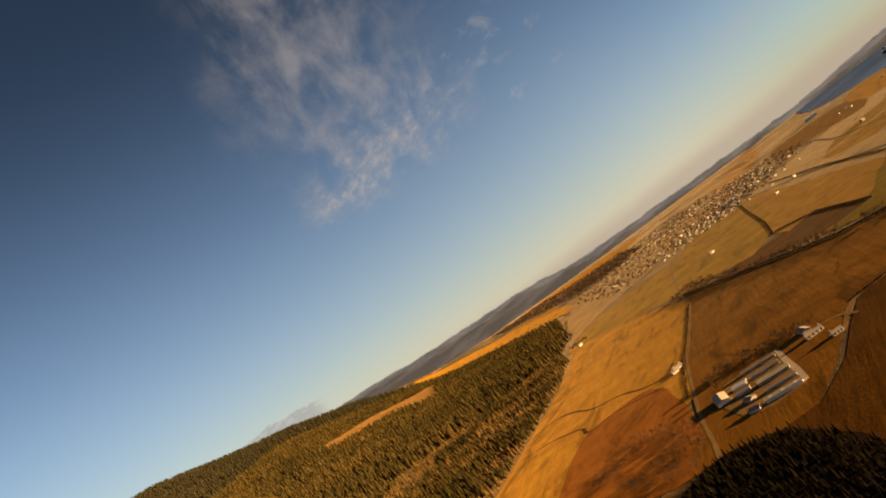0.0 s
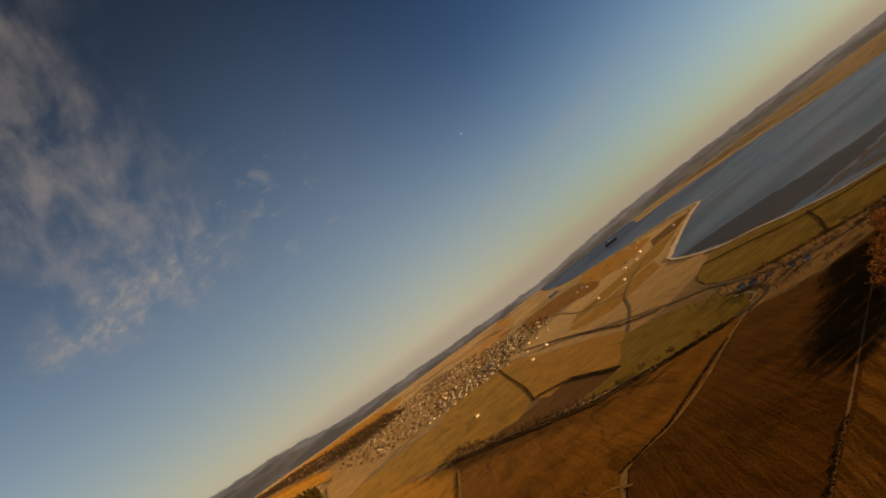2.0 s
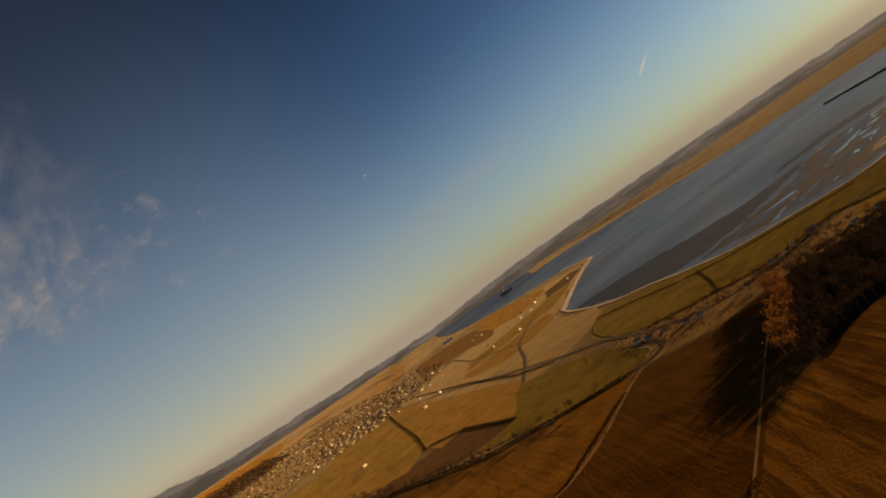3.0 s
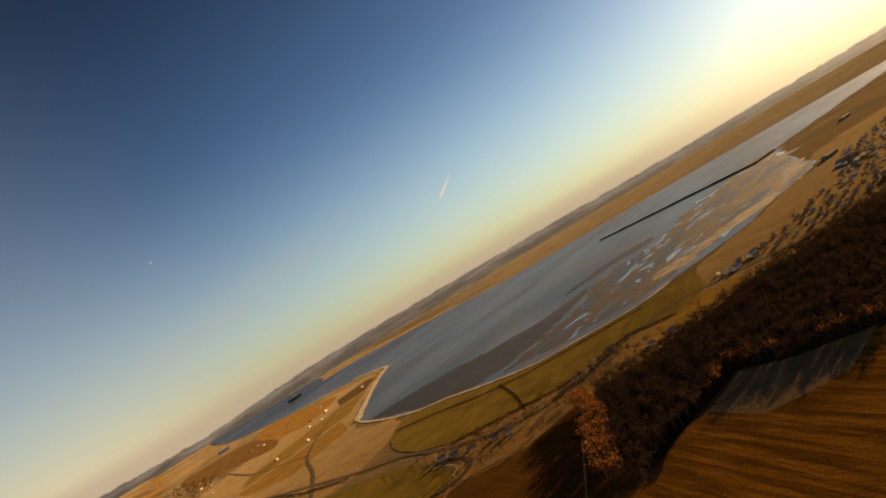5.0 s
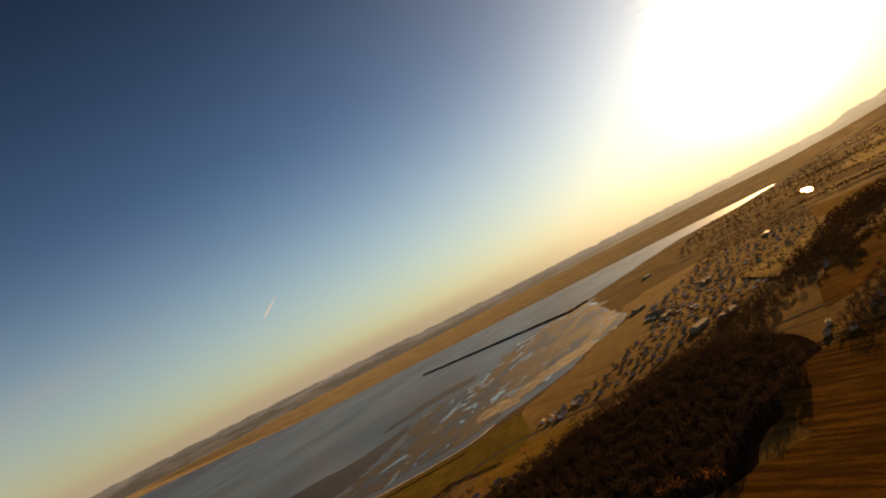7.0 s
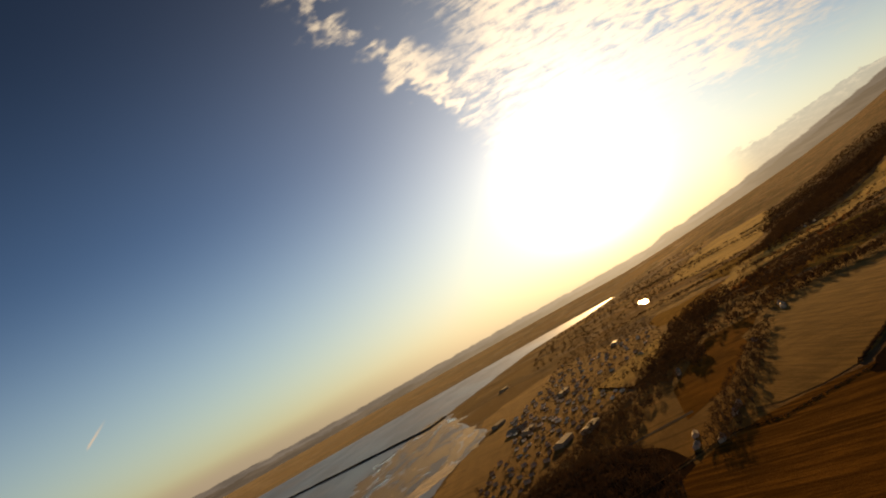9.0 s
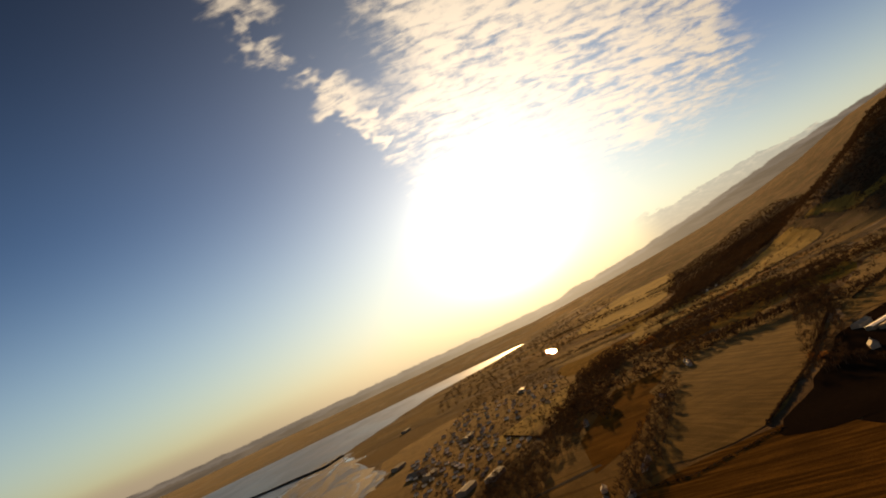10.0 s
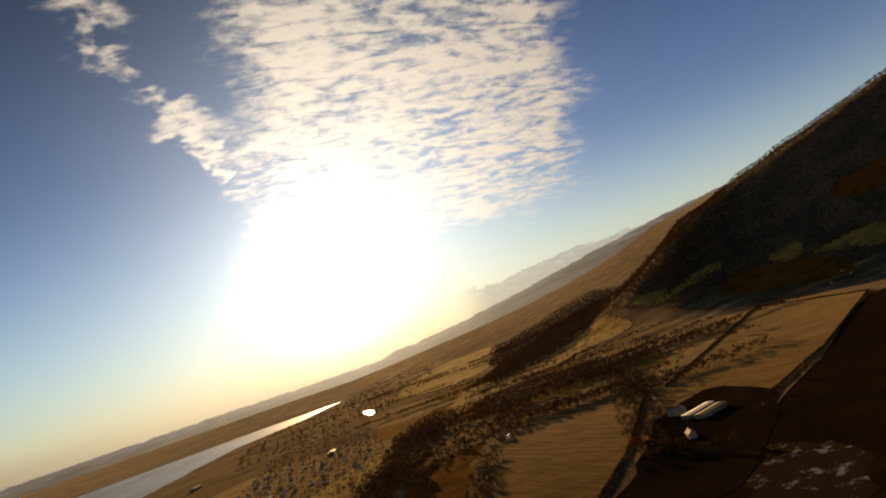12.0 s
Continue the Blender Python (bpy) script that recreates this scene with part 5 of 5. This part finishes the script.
def building(name, long, wide, eave, ridge, wall, roof, label, category, group="", chimneys=0, windows=0, doors=0, rooflights=0):
    """A gabled building along x, about its base centre: walls, two roof slopes, and what it has of chimneys, windows, doors and roof lights."""
    ob = tagged(new(name), label, category, group)
    l, w = long / 2, wide / 2
    vs = [Vector(p) for p in ((-l, -w, -0.3), (l, -w, -0.3), (l, w, -0.3), (-l, w, -0.3), (-l, -w, eave), (l, -w, eave), (l, w, eave), (-l, w, eave), (-l, 0, ridge), (l, 0, ridge))]
    part("wall", raw_mesh("wall", vs, [(0, 1, 5, 4), (1, 2, 6, 9, 5), (2, 3, 7, 6), (3, 0, 4, 8, 7)], wall), ob)
    o, drop = 0.4, (ridge - eave) / w * 0.4
    for side in (-1, 1):
        e0, e1 = Vector((-l - o, side * (w + o), eave - drop + 0.05)), Vector((l + o, side * (w + o), eave - drop + 0.05))
        r0, r1 = Vector((-l - o, 0, ridge + 0.05)), Vector((l + o, 0, ridge + 0.05))
        corners = (e0, e1, r1, r0) if side < 0 else (e1, e0, r0, r1)
        slope = part("roof", raw_mesh("roof", *slab(*corners, 0.2), roof), ob)
        for k in range(rooflights):
            t0 = (k + 0.35) / rooflights
            t1 = t0 + 0.3 / rooflights
            a, b = corners[0].lerp(corners[1], t0), corners[0].lerp(corners[1], t1)
            c, d = corners[3].lerp(corners[2], t1), corners[3].lerp(corners[2], t0)
            up = (b - a).cross(d - a).normalized() * 0.21
            part("rooflight", raw_mesh("rooflight", *slab(a.lerp(d, 0.3) + up, b.lerp(c, 0.3) + up, b.lerp(c, 0.75) + up, a.lerp(d, 0.75) + up, 0.05), SHEET_WHITE), slope)
    for k in range(chimneys):
        x = (-l + 0.6) if k == 0 else (l - 0.6)
        part("chimney", raw_mesh("chimney", *brick_box(x - 0.5, x + 0.5, -0.45, 0.45, ridge - 0.8, ridge + 1.2), STONE), ob)
    for k in range(windows):
        x = -l + long * (k + 0.5) / windows
        for side in (-1, 1):
            z = eave * (0.35 if eave < 4 else 0.62)
            y = side * w
            pane = part("window", raw_mesh("window", *brick_box(x - 0.55, x + 0.55, y - 0.06, y + 0.06, z, z + 1.3), GLASS), ob)
            part("sill", raw_mesh("sill", *brick_box(x - 0.7, x + 0.7, y - 0.14, y + 0.14, z - 0.15, z - 0.01), STONE), pane)
            if eave >= 4:
                part("window", raw_mesh("window", *brick_box(x - 0.55, x + 0.55, y - 0.06, y + 0.06, 0.8, 2.1), GLASS), ob)
    for k in range(doors):
        x = -l + long * (k + 0.5) / doors
        part("door", raw_mesh("door", *brick_box(x - 1.6, x + 1.6, -w - 0.08, -w + 0.05, 0, min(3.6, eave - 0.5)), SHEET_DARK), ob)
    return ob


def put(ob, x, y, heading):
    """Stand a building at a place, its length along a heading."""
    ob.matrix_basis = pose(x, y, rise(x, y), 0, 0, 90 - heading)
    return ob


# the farm beside the track
put(building("cattle_shed", 25, 4.4, 2.0, 2.8, STONE, SHEET_DARK, "long farm shed with dull sheet roof", "shed", "farm sheds", doors=3), -238, 226, 53)
put(building("cattle_shed", 19, 3.2, 1.9, 2.6, STONE, SLATE, "long farm shed with dark grey roof", "shed", "farm sheds", doors=2), -224, 213, 53)
put(building("cattle_shed", 21, 6.0, 2.2, 3.3, STONE, SHEET, "wide farm shed with pale sheet roof", "shed", "farm sheds", doors=3), -209, 200, 53)
put(building("cattle_shed", 20, 3.4, 1.9, 2.6, STONE, SLATE, "low farm shed with dark roof", "shed", "farm sheds", doors=2), -195, 186, 53)
put(building("cattle_shed", 23, 4.0, 2.3, 3.0, SHEET_WHITE, SHEET, "farm shed with long white side wall", "shed", "farm sheds", rooflights=3), -185, 173, 53)
put(building("barn", 19, 9, 2.3, 3.5, WHITEWASH, SHEET, "detached barn with pale roof and white gable", "barn", doors=1), -246, 188, 132)
put(building("outbuilding", 10, 5, 1.9, 2.9, WHITEWASH, SHEET_WHITE, "small white-roofed farm outbuilding", "shed"), -238, 201, 60)
put(building("outbuilding", 10, 5, 1.9, 2.9, STONE, SHEET, "small grey farm outbuilding", "shed"), -227, 189, 60)
put(building("outbuilding", 7, 5, 1.8, 2.7, STONE, SHEET_DARK, "small dark store in the farmyard", "shed"), -213, 176, 100)
put(building("outbuilding", 7, 5, 1.8, 2.7, WHITEWASH, SLATE, "small whitewashed store with slate roof", "shed"), -199, 161, 70)
put(building("farmhouse", 12, 4.6, 2.2, 3.3, WHITEWASH, SLATE, "long white farmhouse with slate roof", "house", chimneys=2, windows=4), -202, 245, 36)
put(building("farmhouse", 7, 4.6, 2.0, 3.0, WHITEWASH, SLATE, "white farm cottage with slate roof", "house", chimneys=1, windows=3), -179, 233, 36)
put(building("outbuilding", 12, 6, 2.0, 3.3, STONE, SLATE, "stone steading wing beside the farmhouse", "shed"), -216, 256, 126)
put(building("cottage", 9, 4.6, 2.0, 3.2, WHITEWASH, SLATE, "lone white cottage beside a farm track", "house", chimneys=2, windows=3), -374, 288, 20)
put(building("outbuilding", 6, 4, 1.7, 2.7, WHITEWASH, SLATE, "small shed beside the lone cottage", "shed"), -370, 279, 20)
sheet("farmyard", [(-262, 212), (-240, 238), (-222, 228), (-186, 196), (-172, 178), (-184, 160), (-204, 156), (-236, 176)], 0.385, ROUGH, "brown trodden ground between the farm sheds", "yard")
sheet("farmyard", [(-236, 245), (-231, 243), (-205, 216), (-189, 200), (-173, 182), (-175, 180), (-192, 197), (-209, 214), (-233, 240)], 0.40, CONCRETE, "pale concrete farmyard lane between sheds and house", "yard")
ribbon("track", [(-228, 244), (-214, 252), (-196, 262), (-175, 255)], 2.5, 0.41, ROAD, "narrow drive up to the farmhouse", "track")

# the big barn in the east and its yard
put(building("barn", 38, 9, 4.0, 4.5, SHEET_DARK, SHEET_WHITE, "long barn with bright white sheet roof", "barn", doors=3), 661, 388, 110)
put(building("barn", 34, 11, 4.0, 4.7, SHEET_DARK, SHEET_DARK, "dark barn beside a white-roofed barn", "barn", doors=3), 652, 374, 110)
put(building("outbuilding", 16, 10, 4.0, 6.0, STONE, SHEET, "pale-roofed store beside the barn", "shed"), 672, 412, 110)
put(building("farmhouse", 12, 6.5, 4.0, 6.4, STONE, SLATE, "stone farmhouse below the big barn", "house", chimneys=2, windows=3), 585, 372, 60)
sheet("farmyard", smooth_outline([(700, 425), (760, 400), (700, 330), (600, 312), (500, 300), (440, 320), (420, 372), (470, 392), (560, 402), (640, 428)], 4, 0.4, 77), 0.55, SHADE_DARK, "near-black yard round the barn", "yard")

def house_kinds(name, group, windows):
    return [
        building(name, 11, 7.5, 4.6, 7.4, WHITEWASH, SLATE, "white rendered house with slate roof", "house", group, chimneys=2, windows=windows),
        building(name, 13, 8, 3.0, 5.8, WHITEWASH, SLATE, "low white bungalow with grey roof", "house", group, chimneys=1, windows=windows),
        building(name, 14, 8, 5.0, 8.0, STONE, SLATE, "stone house with slate roof", "house", group, chimneys=2, windows=windows),
        building(name, 22, 9, 5.0, 8.0, WHITEWASH, SHEET, "pale terrace of houses with light roof", "house", group, windows=windows),
    ]


HOUSES = house_kinds("house", "shore houses", 2)
FAR_HOUSES = house_kinds("village_house", "village houses", 0)


def dwelling(kinds, x, y, heading, size=1.0):
    h = copy_thing(rnd.choice(kinds), pose(x, y, rise(x, y), 0, 0, 90 - heading))
    h.scale = (size, size, size)
    return h


taken = []


def clear_spot(x, y, gap):
    if all((x - a) ** 2 + (y - b) ** 2 > gap * gap for a, b in taken):
        taken.append((x, y))
        return True
    return False


def roofs(name, rows, label):
    """Many small distant houses in one mesh."""
    V, F, M = [], [], []
    for x, y, heading, size in rows:
        l, w, e, r = 6.5 * size, 4 * size, 4.2 * size, 7 * size
        turn = Matrix.Rotation(radians(90 - heading), 3, "Z")
        b = len(V)
        for p in ((-l, -w, -1), (l, -w, -1), (l, w, -1), (-l, w, -1), (-l, -w, e), (l, -w, e), (l, w, e), (-l, w, e), (-l, 0, r), (l, 0, r)):
            q = turn @ Vector(p)
            V.append((q.x + x, q.y + y, q.z + rise(x, y)))
        for f, k in (((0, 1, 5, 4), 0), ((1, 2, 6, 9, 5), 0), ((2, 3, 7, 6), 0), ((3, 0, 4, 8, 7), 0), ((4, 5, 9, 8), 1), ((6, 7, 8, 9), 1)):
            F.append(tuple(b + q for q in f))
            M.append(k)
    ob = mesh_object(name, V, F, [STONE_PALE, SLATE], "stuff")
    ob.data.polygons.foreach_set("material_index", M)
    return tagged(ob, label, "houses")


# the village on the western slope, its streets along the slope
far_rows, count = [], 0
for k in range(6000):
    a, r = radians(rnd.uniform(-50.5, -33)), 1660 + 1500 * rnd.random() ** 1.4
    x, y = r * math.sin(a), r * math.cos(a)
    if noise.noise(Vector((x / 170, y / 170, 2.2))) > -0.12 and len(taken) < 640 and clear_spot(x, y, 16):
        heading = rnd.choice((5, 95, 40)) + rnd.uniform(-14, 14)
        if r < 2050 and count < 130:
            dwelling(FAR_HOUSES, x, y, heading, rnd.uniform(0.36, 0.5))
            count += 1
        else:
            far_rows.append((x, y, heading, rnd.uniform(0.34, 0.5)))
for k in range(26):
    a, r = radians(rnd.uniform(-36, -20)), rnd.uniform(1500, 2900)
    x, y = r * math.sin(a), r * math.cos(a)
    if not inside(x, y, WATER_LINE) and clear_spot(x, y, 40):
        far_rows.append((x, y, rnd.uniform(0, 180), 0.6))
roofs("distant_houses", far_rows, "white distant houses of the village on the slope")
for x, y, heading, kind in ((-1214, 1240, 5, 0), (-1180, 1210, 95, 1), (-736, 838, 5, 1), (-748, 1195, 5, 0), (-742, 1105, 10, 1), (-685, 1424, 5, 2), (-742, 2000, 5, 3), (-990, 665, 10, 0), (-640, 2130, 20, 0), (-625, 2330, 60, 1), (-690, 1800, 20, 1), (-610, 1450, 20, 0), (-1119, 2264, 40, 0), (-767, 1577, 40, 1), (-945, 2486, 40, 0)):
    dwelling([FAR_HOUSES[kind]], x, y, heading, 0.75)
# houses by the shore road
for x, y, heading, kind in ((-77, 556, 70, 0), (-92, 566, 70, 1), (-118, 578, 60, 1), (-4, 606, 60, 0), (8, 618, 50, 1), (20, 632, 45, 0), (70, 582, 60, 1), (92, 584, 60, 2), (104, 574, 60, 1), (187, 690, 50, 0), (196, 706, 50, 0), (206, 700, 60, 2), (182, 704, 40, 1), (198, 684, 60, 3), (212, 716, 60, 1)):
    dwelling([HOUSES[kind]], x, y, heading, 0.55)
    taken.append((x, y))
TOWN = [(215, 690), (240, 720), (330, 800), (420, 880), (520, 1040), (640, 1150), (700, 1050), (640, 960), (590, 890), (540, 760), (460, 745), (400, 712), (300, 660)]
count, far_rows = 0, []
for k in range(4200):
    x, y = rnd.uniform(210, 900), rnd.uniform(650, 1400)
    if (inside(x, y, TOWN) or (y > 900 and rnd.random() < 0.12 and inside(x, y, TOWN_TREES))) and clear_spot(x, y, 18):
        heading = rnd.choice((62, 152)) + rnd.uniform(-6, 6)
        if count < 90 and math.hypot(x, y) < 920:
            dwelling([FAR_HOUSES[k] for k in (1, 2, 2, 2)], x, y, heading, rnd.uniform(0.34, 0.5))
            count += 1
        elif len(far_rows) < 240:
            far_rows.append((x, y, heading, rnd.uniform(0.4, 0.62)))
roofs("distant_houses", far_rows, "grey-roofed houses of the town beyond the wood")
WORKSHOP = building("workshop", 30, 13, 4.5, 6.5, SHEET_DARK, SHEET_DARK, "workshop with wide dull sheet roof at the town edge", "shed", "workshops", doors=2)
put(WORKSHOP, 402, 722, 62)
for x, y, heading in ((430, 704, 62), (470, 900, 62), (486, 960, 150), (850, 1600, 60), (620, 1010, 62), (900, 1180, 50), (540, 1110, 62)):
    copy_thing(WORKSHOP, pose(x, y, 0, 0, 0, 90 - heading))
for x, y, heading, kind in ((719, 640, 60, 3), (735, 655, 60, 1), (705, 628, 60, 0), (544, 668, 60, 0), (556, 680, 60, 1), (591, 592, 30, 1), (412, 482, 60, 0), (396, 474, 60, 1), (366, 490, 50, 0), (346, 472, 60, 2), (352, 452, 60, 1), (1516, 1090, 60, 3), (1545, 1080, 60, 3), (1500, 330, 60, 0), (1530, 345, 80, 1), (1460, 360, 70, 1)):
    dwelling([FAR_HOUSES[2 if kind in (0, 1) else kind]], x, y, heading, 0.55)
for k, (h, g) in enumerate(zip(FAR_HOUSES, HOUSES)):
    put(h, -1290 + 28 * k, 1560 + 12 * k, 95)
    put(g, (-150, -136, 40, 226)[k], (596, 588, 640, 706)[k], 60)
    g.scale = (0.7, 0.7, 0.7)

# shining pool on the headland
sheet("pond", smooth_outline([(1395, 1572), (1450, 1642), (1530, 1745), (1518, 1700), (1440, 1602)], 4, 0.3, 71), 0.55, WATER, "small bright pool on the low headland", "pond")


# ================= ship and far shore building =================
def ship():
    ob = tagged(new("ship"), "white and dark supply ship anchored in the inlet", "ship")
    l, w = 30, 6
    deck = [Vector(p) for p in ((-l, -w, 5), (l * 0.6, -w, 5), (l, 0, 6.5), (l * 0.6, w, 5), (-l, w, 5))]
    keel = [Vector((p.x * 0.92, p.y * 0.8, 0.2)) for p in deck]
    m = len(deck)
    part("hull", raw_mesh("hull", keel + deck, [tuple(range(m, 2 * m))] + [(k, (k + 1) % m, m + (k + 1) % m, m + k) for k in range(m)], STONE_DARK), ob)
    part("cabin", raw_mesh("cabin", *brick_box(-22, -4, -5, 5, 5, 13), WHITEWASH), ob)
    part("bridge", raw_mesh("bridge", *brick_box(-18, -8, -4.5, 4.5, 13, 18), WHITEWASH), ob)
    part("funnel", raw_mesh("funnel", *brick_box(-21, -18.5, -1.5, 1.5, 13, 19), STONE_DARK), ob)
    part("mast", raw_mesh("mast", *brick_box(6, 6.8, -0.4, 0.4, 5, 20), STEEL), ob)
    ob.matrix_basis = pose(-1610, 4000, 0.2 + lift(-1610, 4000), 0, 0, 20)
    ob.scale = (1.6, 1.6, 1.6)


STEEL = SHEET_DARK
ship()
put(building("store", 60, 26, 14, 18, WHITEWASH, SHEET_WHITE, "large white store near the far shore", "warehouse"), -1740, 3180, 60)
